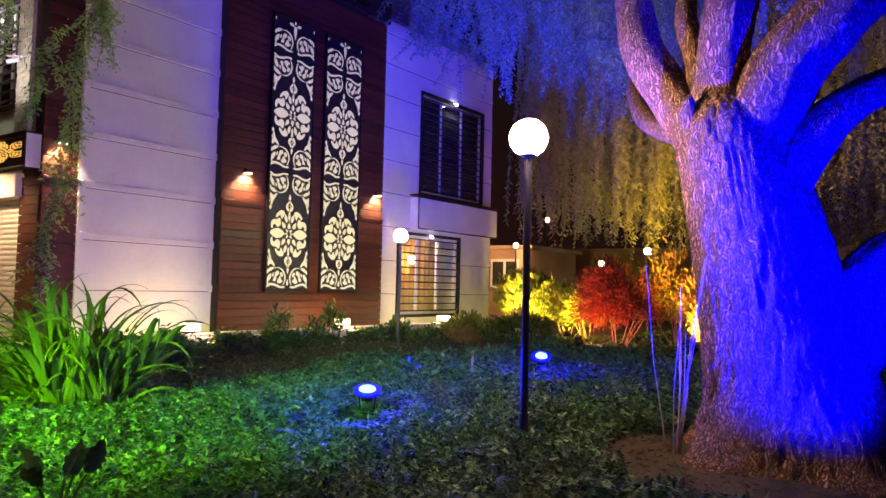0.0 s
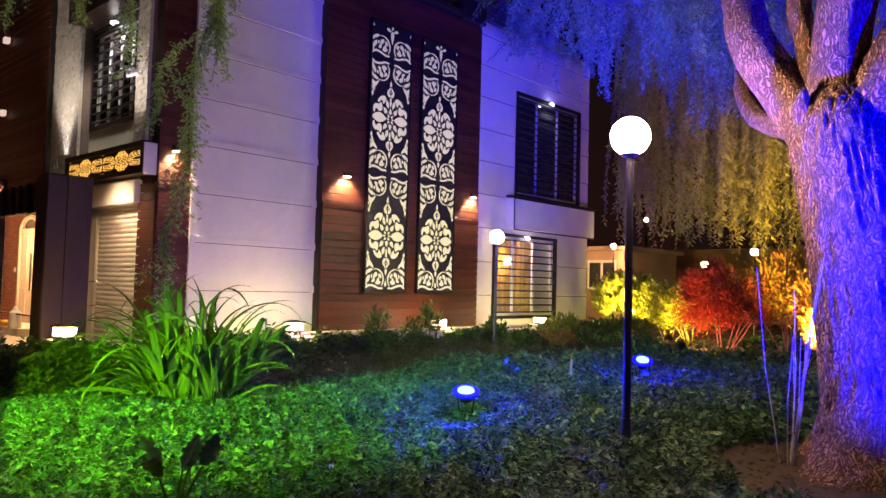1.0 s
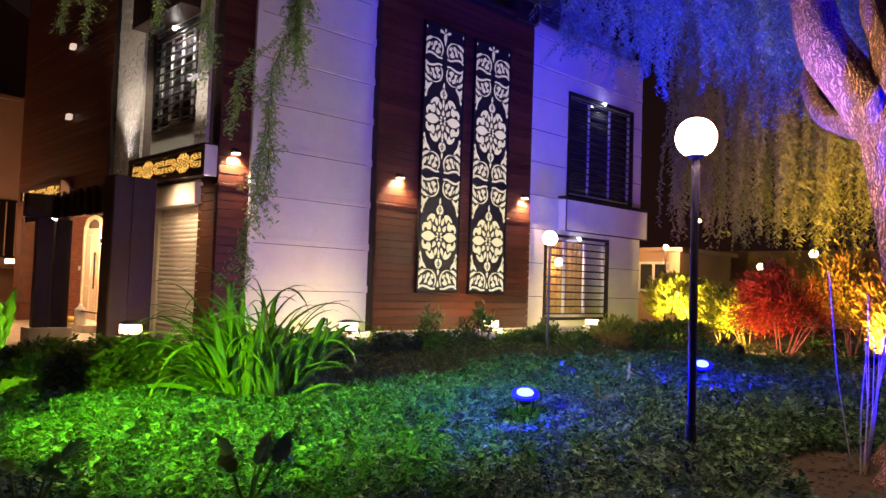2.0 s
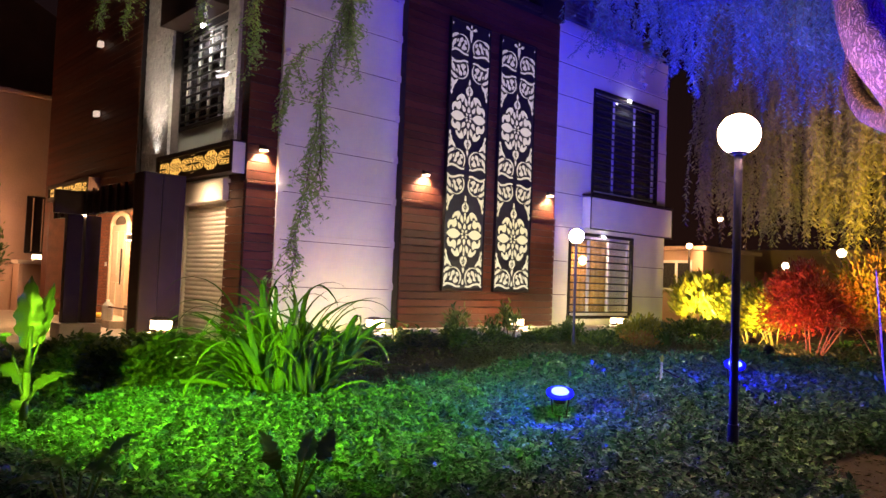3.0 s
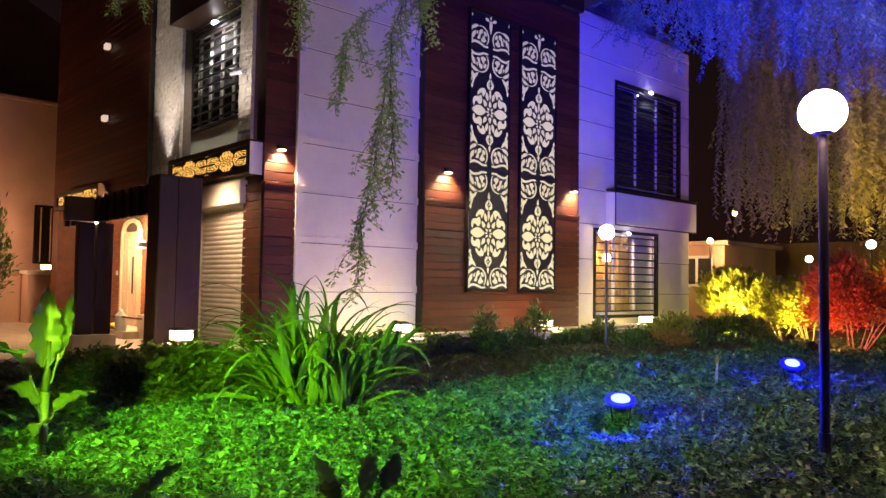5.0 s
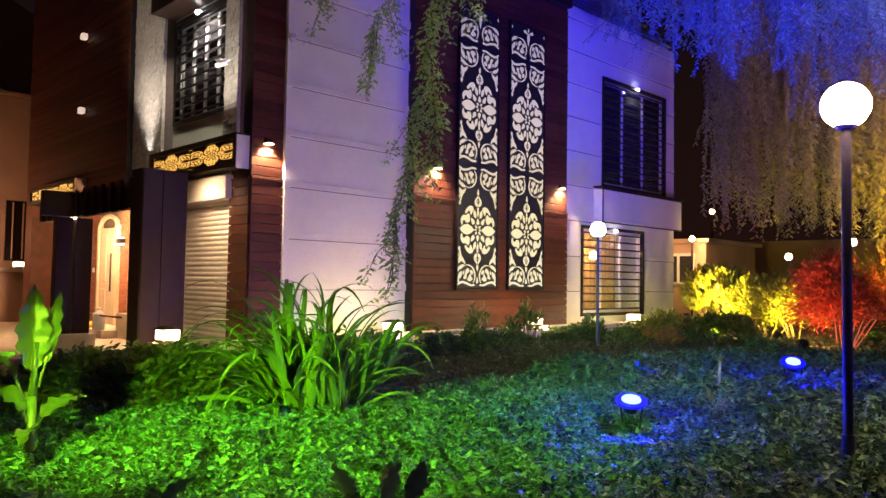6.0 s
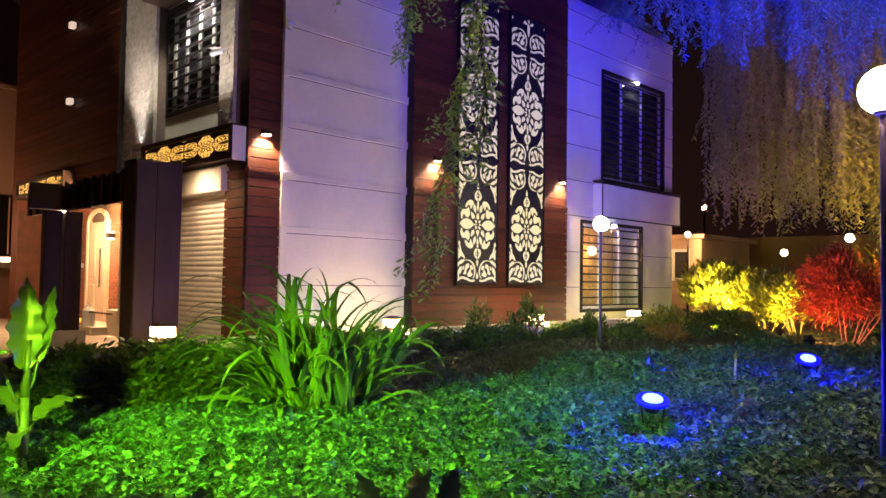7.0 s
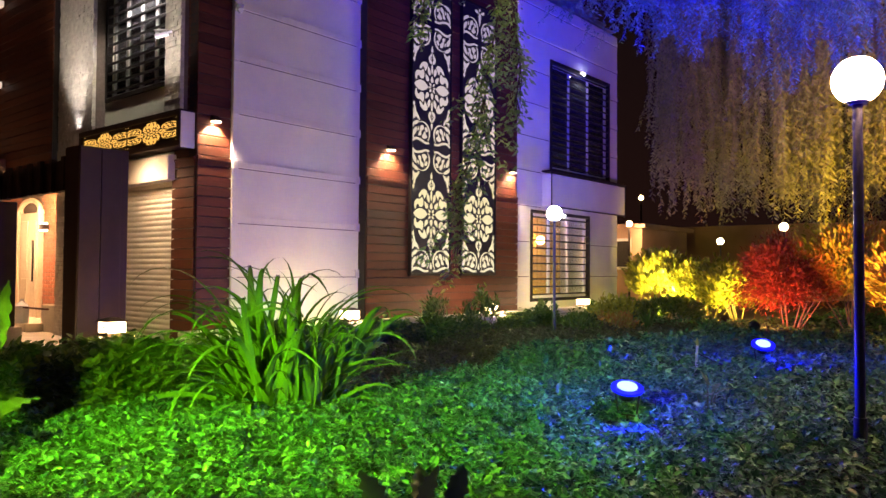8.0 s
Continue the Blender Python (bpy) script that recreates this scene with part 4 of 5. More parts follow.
def make_outbuilding():
    t = thing("garden_building", (-13.3, 24.0, -0.4), "small dim building with a white framed window", "building")
    part("wall", blk(-4.0, 0.6, 0, 4.0, 0, 2.7, 0.02), "far_wall", t)
    part("roof", blk(-4.2, 0.8, -0.2, 4.2, 2.7, 2.85, 0.02), "far_wall", t)
    w = part("window", blk(-1.0, 0.2, -0.06, 0.0, 1.25, 2.35, 0.01), "pvc", t, "white framed window")
    for x in (-0.9, -0.33):
        part("pane", blk(x, x + 0.46, -0.07, -0.062, 1.35, 2.25), "glass", w)
    return t


make_outbuilding()
t = thing("street_lamp", (-12.77, 23.15, -0.4), "glaring warm street lamp on a thin pole", "lamp", "street lamps")
part("pole", rod(bmesh.new(), (0, 0, 0), (0, 0, 2.75), 0.035), "dark_metal", t)
part("head", ball(bmesh.new(), (0, 0, 2.8), 0.09, 16, 10), "street", t, "glaring lamp head", smooth=True)
t = thing("street_lamp", (-20.2, 40.0, -0.4), "distant warm street lamp on a tall pole", "lamp", "street lamps")
part("pole", rod(bmesh.new(), (0, 0, 0), (0, 0, 5.4), 0.06), "dark_metal", t)
part("head", ball(bmesh.new(), (0, 0, 5.45), 0.13, 16, 10), "street", t, "glaring lamp head", smooth=True)


# ---- plants ----
def unit(v):
    return v / np.maximum(np.linalg.norm(v, axis=-1, keepdims=True), 1e-9)


def bulk_mesh(name, verts, quads=None, tris=None, mat="ivy", smooth=False):
    """A mesh from arrays, made in one go."""
    me = bpy.data.meshes.new(name)
    groups = [f for f in (quads, tris) if f is not None and len(f)]
    loops = np.concatenate([f.reshape(-1) for f in groups])
    starts, n = [], 0
    for f in groups:
        starts.append(n + np.arange(len(f)) * f.shape[1])
        n += f.size
    starts = np.concatenate(starts)
    me.vertices.add(len(verts))
    me.vertices.foreach_set("co", np.ascontiguousarray(verts, dtype=np.float32).reshape(-1))
    me.loops.add(len(loops))
    me.loops.foreach_set("vertex_index", loops.astype(np.int32))
    me.polygons.add(len(starts))
    me.polygons.foreach_set("loop_start", starts.astype(np.int32))
    me.update(calc_edges=True)
    me.materials.append(M[mat])
    if smooth:
        me.polygons.foreach_set("use_smooth", np.ones(len(starts), dtype=bool))
    return me


def leaf_arrays(p, d, n, length, width, fine):
    """Folded, pointed leaves from base p along d, facing n."""
    d = unit(d)
    s = unit(np.cross(d, n))
    n = np.cross(s, d)
    L, W = length[:, None], width[:, None]
    k = np.arange(len(p))[:, None]
    if fine:
        v = np.stack([p, p + d * L * 0.5 - n * W * 0.10, p + d * L - n * L * 0.14,
                      p + d * L * 0.28 + s * W * 0.46 + n * W * 0.10, p + d * L * 0.66 + s * W * 0.38 + n * W * 0.04,
                      p + d * L * 0.28 - s * W * 0.46 + n * W * 0.10, p + d * L * 0.66 - s * W * 0.38 + n * W * 0.04], 1).reshape(-1, 3)
        quads = np.concatenate([k * 7 + np.array([[0, 3, 4, 1]]), k * 7 + np.array([[0, 1, 6, 5]])])
        tris = np.concatenate([k * 7 + np.array([[1, 4, 2]]), k * 7 + np.array([[1, 2, 6]])])
        return v, quads, tris
    v = np.stack([p, p + d * L - n * L * 0.1, p + d * L * 0.45 + s * W * 0.5 + n * W * 0.1, p + d * L * 0.45 - s * W * 0.5 + n * W * 0.1], 1).reshape(-1, 3)
    tris = np.concatenate([k * 4 + np.array([[0, 2, 1]]), k * 4 + np.array([[0, 1, 3]])])
    return v, None, tris


def leaves(name, p, d, n, length, width, mat, fine=True):
    v, q, t = leaf_arrays(p, d, n, length, width, fine)
    return bulk_mesh(name, v, q, t, mat)


def lumps(x, y):
    """Uneven tufts of the plants' tops."""
    return (0.045 * np.sin(x * 9.1 + 1.3 * np.sin(y * 5.2)) * np.sin(y * 8.3 + 1.7 * np.sin(x * 4.1))
            + 0.035 * np.sin(x * 21.0 + y * 7.0) * np.sin(y * 19.0 - x * 5.0))


def hedge_front(y):
    return -7.85 - 0.95 * sstep(3.0, 7.0, y)


def cover(rng, count, x0, x1, y0, y1, keep, size, mat, name, label, fine, lift=0.0):
    x, y = rng.uniform(x0, x1, count), rng.uniform(y0, y1, count)
    ok = keep(x, y)
    x, y = x[ok], y[ok]
    m = len(x)
    deep = rng.random(m) ** 1.4 * 0.20
    z = plant_top(x, y) + lumps(x, y) - deep + lift
    a = rng.uniform(0, 2 * math.pi, m)
    tilt = rng.normal(0.2, 0.45, m)
    d = np.stack([np.cos(a) * np.cos(tilt), np.sin(a) * np.cos(tilt), np.sin(tilt)], 1)
    nn = unit(np.stack([rng.normal(0, 0.55, m), rng.normal(0, 0.55, m), np.ones(m)], 1))
    L = size * rng.uniform(0.65, 1.35, m)
    me = leaves(name, np.stack([x, y, z], 1), d, nn, L, L * rng.uniform(0.42, 0.62, m), mat, fine)
    return tagged(new(name, me), label, "groundcover", kind="stuff")


rng = np.random.default_rng(5)


def bed(x, y):
    bare = ((x + 0.75) / 1.25) ** 2 + ((y - 5.75) / 1.15) ** 2 > 1.0 + 0.25 * np.sin(x * 5) * np.sin(y * 4)
    return bare & (x > hedge_front(y)) & (x < 1.2 + y * 0.32)


def dull_zone(x, y):
    edge = -6.75 + 0.25 * np.sin(y * 1.3) + 0.55 * sstep(8.5, 12.0, y)
    return (y > 4.6) & (x < edge) & (y < 13.5)


cover(rng, 26000, -8.4, -2.2, -0.6, 1.2, lambda x, y: bed(x, y), 0.058, "ivy", "groundcover", "dense low green groundcover leaves at the path", True)
cover(rng, 122000, -8.6, 3.0, 1.2, 4.2, lambda x, y: bed(x, y), 0.050, "ivy", "groundcover", "dense low glossy green groundcover leaves in the bed", True)
cover(rng, 115000, -8.6, 3.5, 4.2, 6.6, lambda x, y: bed(x, y) & ~dull_zone(x, y), 0.056, "ivy", "groundcover", "dense low glossy green groundcover leaves round the lamps", False)
cover(rng, 115000, -8.6, 4.5, 6.6, 14.5, lambda x, y: bed(x, y) & ~dull_zone(x, y), 0.08, "ivy", "groundcover", "dense low green groundcover leaves farther in the bed", False)
# brownish leaves, also coloured darker because this strip is unlit
cover(rng, 46000, -9.0, -5.5, 4.6, 13.5, lambda x, y: bed(x, y) & dull_zone(x, y), 0.05, "dry", "groundcover", "brownish trimmed groundcover before the hedge, leaves darkened as unlit", False, lift=-0.02)
cover(rng, 14000, -6.0, 8.0, 14.5, 22.0, lambda x, y: x > -7, 0.12, "ivy", "groundcover", "green groundcover under the far shrubs", False)


def litter(count):
    """Fallen leaves and bits on the bare soil round the trunk."""
    a, r = rng.uniform(0, 2 * math.pi, count), np.sqrt(rng.random(count)) * 1.35
    x, y = -0.75 + r * np.cos(a) * 1.15, 5.75 + r * np.sin(a)
    p = np.stack([x, y, soil_top(x, y) + 0.006], 1)
    b = rng.uniform(0, 2 * math.pi, count)
    d = np.stack([np.cos(b), np.sin(b), rng.normal(0.05, 0.15, count)], 1)
    n = unit(np.stack([rng.normal(0, 0.3, count), rng.normal(0, 0.3, count), np.ones(count)], 1))
    L = rng.uniform(0.015, 0.06, count)
    me = leaves("leaf_litter", p, d, n, L, L * 0.4, "dry", False)
    return tagged(new("leaf_litter", me), "dry fallen leaves on the soil round the trunk", "litter", kind="stuff")


litter(5000)


def make_hedge(y0, y1, count, label, mat="hedge", back=-9.02, top=0.0):
    y = rng.uniform(y0, y1, count)
    xf = hedge_front(y) + 0.08 * np.sin(y * 3.1) + 0.05 * np.sin(y * 7.7)
    crest = top + 0.06 * np.sin(y * 2.3 + 1) + 0.05 * np.sin(y * 6.1) + 0.035 * np.sin(y * 13.0)
    on_top = rng.random(count) < 0.5
    u = rng.random(count)
    x = np.where(on_top, back + (xf - back) * u, xf - rng.random(count) ** 2 * 0.22)
    base = plant_top(xf, y) - 0.15
    z = np.where(on_top, crest - rng.random(count) ** 2 * 0.18, base + (crest - base) * u)
    x = x - np.where(on_top, 0, 0.10 * sstep(0.75, 1.0, u))
    sprig = rng.random(count) < 0.05
    z = z + np.where(on_top & sprig, rng.random(count) * 0.16, 0)
    a = rng.uniform(0, 2 * math.pi, count)
    out = np.where(on_top, 0.0, 0.9)
    d = unit(np.stack([np.cos(a) * 0.8 + out, np.sin(a) * 0.8, rng.normal(0.35, 0.45, count)], 1))
    nn = unit(np.stack([out + rng.normal(0, 0.5, count), rng.normal(0, 0.5, count), np.ones(count) * 0.9], 1))
    L = 0.098 * rng.uniform(0.6, 1.35, count)
    me = leaves("hedge", np.stack([x, y, z], 1), d, nn, L, L * rng.uniform(0.40, 0.58, count), mat)
    ob = tagged(new("hedge", me), label, "hedge", kind="stuff")
    bm = bmesh.new()
    ys = np.linspace(y0, y1, 40)
    rows = []
    for yy in ys:
        f = float(hedge_front(yy)) - 0.2
        b = float(plant_top(f, yy)) - 0.3
        rows.append([bm.verts.new(c) for c in ((f, yy, b), (f - 0.04, yy, top - 0.22), (back + 0.05, yy, top - 0.2), (back + 0.05, yy, b))])
    for r0, r1 in zip(rows, rows[1:]):
        for i in range(3):
            bm.faces.new((r0[i], r1[i], r1[i + 1], r0[i + 1]))
    core = part("hedge_core", bm, "twig", ob, "dark inner twigs of the hedge")
    return ob


make_hedge(-2.5, 8.0, 34000, "dense dark leafy hedge along the kerb", top=-0.05)
make_hedge(8.0, 16.6, 21000, "loose leafy hedge along the walkway", top=-0.11)


def shrub(name, at, size, count, leaf, mat, label, category="shrub", clumps=40, slim=0.45, stems=7, upright=0.5, seed=1, spread=0.2):
    """Stems from one foot, with leaves in uneven clumps round an egg-shaped crown."""
    g = np.random.default_rng(seed)
    t = thing(name, at, label, category)
    sx, sy, sz = size
    c = unit(g.normal(0, 1, (clumps, 3)))
    c[:, 2] = np.abs(c[:, 2]) * 1.3 - 0.35
    c = c * (0.55 + 0.45 * g.random((clumps, 1)))
    centre = np.array([0, 0, sz * 0.52])
    c = c * np.array([sx, sy, sz * 0.5]) + centre
    c[:, 2] = np.maximum(c[:, 2], 0.05)
    k = g.integers(0, clumps, count)
    p = c[k] + g.normal(0, spread, (count, 3)) * np.array([sx, sy, sz * 0.5]) * 0.9
    d = unit(p - centre + g.normal(0, 0.35, (count, 3)) + np.array([0, 0, upright]))
    nn = unit(g.normal(0, 0.5, (count, 3)) + np.array([0, -0.2, 1.0]))
    L = leaf * g.uniform(0.6, 1.3, count)
    me = leaves("foliage", p, d, nn, L, L * slim * g.uniform(0.8, 1.2, count), mat, fine=leaf > 0.07)
    ob = new("foliage", me)
    ob.parent = t
    tagged(ob, kind="stuff")
    for i in range(stems):
        q = c[g.integers(0, clumps)]
        bm = bmesh.new()
        mid = q * 0.5 + g.normal(0, 0.04, 3)
        rod(bm, (0.03 * math.cos(i), 0.03 * math.sin(i), -0.25), mid, 0.018, 0.013, 6)
        rod(bm, mid, q, 0.013, 0.006, 6)
        part("stem", bm, "twig", t)
    return t


shrub("golden_shrub", (-9.05, 17.3, -0.3), (0.85, 0.8, 1.6), 2600, 0.17, "golden", "rounded shrub of large glossy leaves in yellow light", clumps=70, slim=0.48, seed=3, spread=0.12, upright=0.9)
shrub("golden_shrub", (-7.75, 17.0, -0.3), (0.80, 0.9, 1.25), 3000, 0.12, "golden", "low yellow-green shrub beside the lawn", clumps=60, seed=4)
shrub("golden_shrub", (-6.85, 16.2, -0.3), (0.80, 0.9, 1.15), 3000, 0.11, "golden", "low golden shrub beside the lawn", clumps=60, seed=5)
shrub("dark_shrub", (-8.1, 15.2, -0.35), (0.8, 0.7, 0.55), 2200, 0.10, "hedge", "low dark green shrub before the golden ones", clumps=40, seed=6)
shrub("red_shrub", (-5.28, 14.1, -0.35), (0.78, 0.75, 1.75), 13000, 0.085, "red", "feathery red-leaved shrub under a red flood lamp", clumps=90, slim=0.20, stems=6, seed=7, spread=0.15, upright=0.0)
shrub("orange_shrub", (-4.55, 15.6, -0.35), (0.9, 0.8, 2.0), 3600, 0.12, "orange", "tall shrub with yellow and orange leaves", clumps=60, slim=0.3, seed=8)
shrub("orange_shrub", (-3.35, 14.6, -0.35), (0.75, 0.7, 1.75), 3400, 0.12, "orange", "tall shrub with orange and green leaves", clumps=50, slim=0.3, seed=9)
shrub("orange_shrub", (-3.0, 13.4, -0.35), (0.6, 0.5, 0.95), 1800, 0.11, "orange", "low shrub with orange-tipped leaves", clumps=36, slim=0.3, seed=10)
shrub("golden_shrub", (-4.9, 17.6, -0.35), (1.2, 1.0, 2.1), 3600, 0.13, "golden", "tall yellow-lit shrub behind the red one", clumps=60, slim=0.35, seed=11)
shrub("green_shrub", (0.55, 9.6, -0.4), (0.8, 0.8, 1.6), 3000, 0.11, "golden", "yellow-green shrub behind the tree trunk", clumps=50, seed=12)
shrub("low_shrub", (-7.6, 11.9, -0.4), (0.35, 0.4, 0.42), 700, 0.09, "orange", "small peach-tinted shrub in the bed", clumps=20, seed=13)
shrub("low_shrub", (-8.1, 12.9, -0.35), (0.45, 0.5, 0.6), 900, 0.10, "golden", "small yellow-green shrub by the walkway", clumps=24, seed=14)
shrub("low_shrub", (-7.9, 11.2, -0.45), (0.35, 0.4, 0.45), 700, 0.09, "hedge", "small green shrub at the lamp pole", clumps=20, seed=15)
shrub("dark_shrub", (-19.6, 3.5, -0.36), (0.55, 0.5, 2.6), 1500, 0.13, "hedge", "dim climbing shrub beside the neighbour's gate", clumps=40, slim=0.4, seed=17)
for i_, (y_, h_) in enumerate(((8.6, 0.75), (9.3, 0.62), (9.85, 0.85), (11.7, 0.6))):
    shrub("upright_shrub", (-8.95, y_, -0.4), (0.22, 0.25, h_), 260, 0.11, "hedge", "slender leafy shoots rising from the hedge", clumps=12, slim=0.35, stems=4, seed=20 + i_)


def make_rosette(name, at, count, length, mat, label, seed=2, width=0.05):
    """Stiff strap leaves from one heart."""
    g = random.Random(seed)
    t = thing(name, at, label, "plant")
    for i in range(count):
        a, e = g.uniform(0, 2 * math.pi), g.uniform(0.5, 1.3)
        part("leaf", blade_bm(length * g.uniform(0.7, 1.1), width, e, 0.5, 6), mat, t).rotation_euler = (0, 0, a)
    return t


def blade_bm(length, width, lift, droop, n=10):
    """An arching strap leaf that leaves the origin at the angle lift and bows over; folded along its rib."""
    bm = bmesh.new()
    x, z, a = 0.0, 0.0, lift
    rows = []
    for i in range(n + 1):
        k = i / n
        w = width * 0.5 * (0.55 + 0.45 * math.sin(math.pi * min(1.0, 0.15 + k * 0.6))) * (1 - k ** 2.6) + 0.001
        nx, nz = -math.sin(a), math.cos(a)
        rows.append([bm.verts.new((x + nx * w * 0.35, -w, z + nz * w * 0.35)), bm.verts.new((x, 0, z)), bm.verts.new((x + nx * w * 0.35, w, z + nz * w * 0.35))])
        x += math.cos(a) * length / n
        z += math.sin(a) * length / n
        a -= droop * (0.1 + 3.0 * k * k) / n
    for r0, r1 in zip(rows, rows[1:]):
        for j in (0, 1):
            bm.faces.new((r0[j], r1[j], r1[j + 1], r0[j + 1]))
    return bm


make_rosette("strap_plant", (-7.17, 12.3, -0.28), 14, 0.5, "hedge", "dark strap-leaved plant with a red heart", 3, 0.07)


def make_clump():
    t = thing("tall_grass_clump", (-6.85, 4.02, -0.55), "tall arching clump of bright green strap leaves", "plant")
    g = random.Random(11)
    meshes = [mesh_of(blade_bm(g.uniform(1.3, 1.95), g.uniform(0.055, 0.090), g.uniform(1.15, 1.54), g.uniform(1.2, 4.6), 16), "blade", "blade") for _ in range(20)]
    meshes += [mesh_of(blade_bm(g.uniform(0.8, 1.4), g.uniform(0.050, 0.075), g.uniform(0.7, 1.25), g.uniform(1.2, 3.6), 10), "blade", "blade") for _ in range(12)]
    for i in range(245):
        r, b = 0.40 * math.sqrt(g.random()), g.uniform(0, 2 * math.pi)
        turn = math.degrees(b) + g.uniform(-95, 95)
        m = pose(r * math.cos(b), r * math.sin(b), 0, g.gauss(0, 14), g.gauss(3, 13), turn) @ Matrix.Scale(g.uniform(0.6, 1.14), 4)
        piece("blade", g.choice(meshes), t, m)
    return t


make_clump()


def broad_leaf_bm(length, width, curl=0.25, n=9, wave=0.0):
    """A broad paddle leaf along +X from the origin, with a sunken rib and wavy rim."""
    bm = bmesh.new()
    rows = []
    for i in range(n + 1):
        k = i / n
        w = width / 2 * math.sin(math.pi * min(0.999, 0.06 + 0.93 * k) ** 0.85) + 0.002
        z = -curl * length * k * k
        row = []
        for j in range(-2, 3):
            u = j / 2
            row.append(bm.verts.new((length * k, w * u * (1 + 4.0 * wave / max(width, 0.01) * 0.45 * math.sin(k * 31 + j * 3.1)), z + abs(u) * w * 0.35 + wave * math.sin(k * 23 + j * 2) * abs(u))))
        rows.append(row)
    for r0, r1 in zip(rows, rows[1:]):
        for j in range(4):
            bm.faces.new((r0[j], r1[j], r1[j + 1], r0[j + 1]))
    return bm


def make_broad_plant(name, at, label, leaf_rows, stem_top=None, mat="broad"):
    t = thing(name, at, label, "plant")
    if stem_top:
        part("stalk", rod(rod(bmesh.new(), (0, 0, -0.2), (stem_top[0] * 0.4, stem_top[1] * 0.4, stem_top[2] * 0.55), 0.035, 0.03, 10), (stem_top[0] * 0.4, stem_top[1] * 0.4, stem_top[2] * 0.55), stem_top, 0.03, 0.016, 10), mat, t, smooth=True)
    for (x, y, z), turn, tilt, roll, length, width, curl in leaf_rows:
        ob = part("leaf", broad_leaf_bm(length, width, curl, n=18, wave=0.09 * width), mat, t, smooth=True)
        ob.matrix_basis = pose(x, y, z, 0, 0, turn) @ pose(0, 0, 0, roll, -tilt, 0)
        bm = rod(bmesh.new(), (0, 0, 0.0), (x * 0.98, y * 0.98, z * 0.98), 0.010, 0.007, 6) if not stem_top else rod(bmesh.new(), (x * 0.5, y * 0.5, z * 0.75), (x, y, z), 0.012, 0.009, 6)
        part("leaf_stalk", bm, mat, t)
    return t


make_broad_plant("broad_leaf_plant", (-6.3, 1.30, -0.45), "young upright plant with pale green broad wavy leaves",
                 [((0.0, 0.0, 0.62), 167, 84, 0, 0.58, 0.20, 0.04), ((0.0, 0.08, 0.66), 120, 78, 30, 0.50, 0.11, 0.10), ((0.03, -0.05, 0.36), 220, 48, -15, 0.36, 0.16, 0.5),
                  ((0.05, 0.06, 0.30), 110, 40, 10, 0.34, 0.15, 0.5), ((0.08, -0.02, 0.22), -30, 25, 15, 0.30, 0.13, 0.6), ((0.02, -0.10, 0.56), 250, 60, 20, 0.40, 0.15, 0.3)], (0.0, 0.02, 0.80))
make_broad_plant("broad_leaf_plant", (-6.15, 0.55, -0.45), "dark broad-leaved plant at the bed's edge",
                 [((0, 0.05, 0.62), 70, 40, 10, 0.5, 0.24, 0.5), ((0.05, 0.0, 0.45), 10, 30, -15, 0.5, 0.22, 0.6), ((0, 0.1, 0.36), 100, 15, 10, 0.45, 0.22, 0.5), ((0, 0, 0.7), -40, 55, 0, 0.45, 0.2, 0.4)], (0.0, 0.03, 0.72), "hedge")
make_broad_plant("garden_weed", (-3.52, 2.02, -0.52), "small weed with smooth upright spoon-shaped leaves",
                 [((-0.12, -0.06, 0.26), 215, 66, 70, 0.20, 0.11, 0.1), ((0.04, 0.02, 0.28), 40, 72, 60, 0.20, 0.07, 0.12), ((0.13, 0.09, 0.30), 60, 66, 95, 0.19, 0.10, 0.1), ((0.0, -0.10, 0.24), -70, 55, 30, 0.2, 0.10, 0.3), ((-0.03, 0.10, 0.26), 130, 60, 20, 0.2, 0.10, 0.2)])
make_broad_plant("garden_weed", (-3.75, 0.92, -0.54), "dark weed with broad oval leaves in the shade",
                 [((0.0, 0.10, 0.38), 110, 30, 0, 0.19, 0.10, 0.3), ((0.08, 0.0, 0.36), 20, 25, 20, 0.20, 0.11, 0.4), ((-0.1, -0.05, 0.36), 200, 20, 0, 0.20, 0.11, 0.5), ((0.0, -0.12, 0.32), -80, 25, 0, 0.19, 0.10, 0.4), ((0.05, 0.14, 0.42), 60, 50, 30, 0.17, 0.08, 0.2)], None, "hedge")

make_broad_plant("garden_weed", (-3.61, 5.62, -0.50), "small upright weed washed in blue lamp light",
                 [((0.0, 0.02, 0.34), 150, 70, 20, 0.16, 0.06, 0.2), ((0.06, 0.03, 0.30), 20, 35, 10, 0.15, 0.06, 0.3), ((-0.06, -0.04, 0.28), 200, 30, 0, 0.16, 0.06, 0.3), ((0.03, -0.06, 0.30), -60, 25, 0, 0.14, 0.06, 0.3), ((0.02, 0.08, 0.30), 80, 45, 0, 0.14, 0.05, 0.3)])


def make_sprout():
    t = thing("sprinkler_riser", (-4.40, 7.42, -0.42), "thin pale upright pipe with a yellow-green tip", "sprinkler")
    part("pipe", rod(bmesh.new(), (0, 0, 0), (0.02, 0, 0.42), 0.016, 0.014, 8), "sapling", t)
    for i in range(4):
        ob = part("leaf", blade_bm(0.11, 0.035, 1.1, 0.8, 5), "golden", t)
        ob.matrix_basis = pose(0.02, 0, 0.41, 0, 0, 90 * i + 20)
    part("hose", rod(bmesh.new(), (0.02, 0, 0.34), (0.24, 0.22, 0.20), 0.008, 0.008, 6), "dark_metal", t)
    return t


make_sprout()


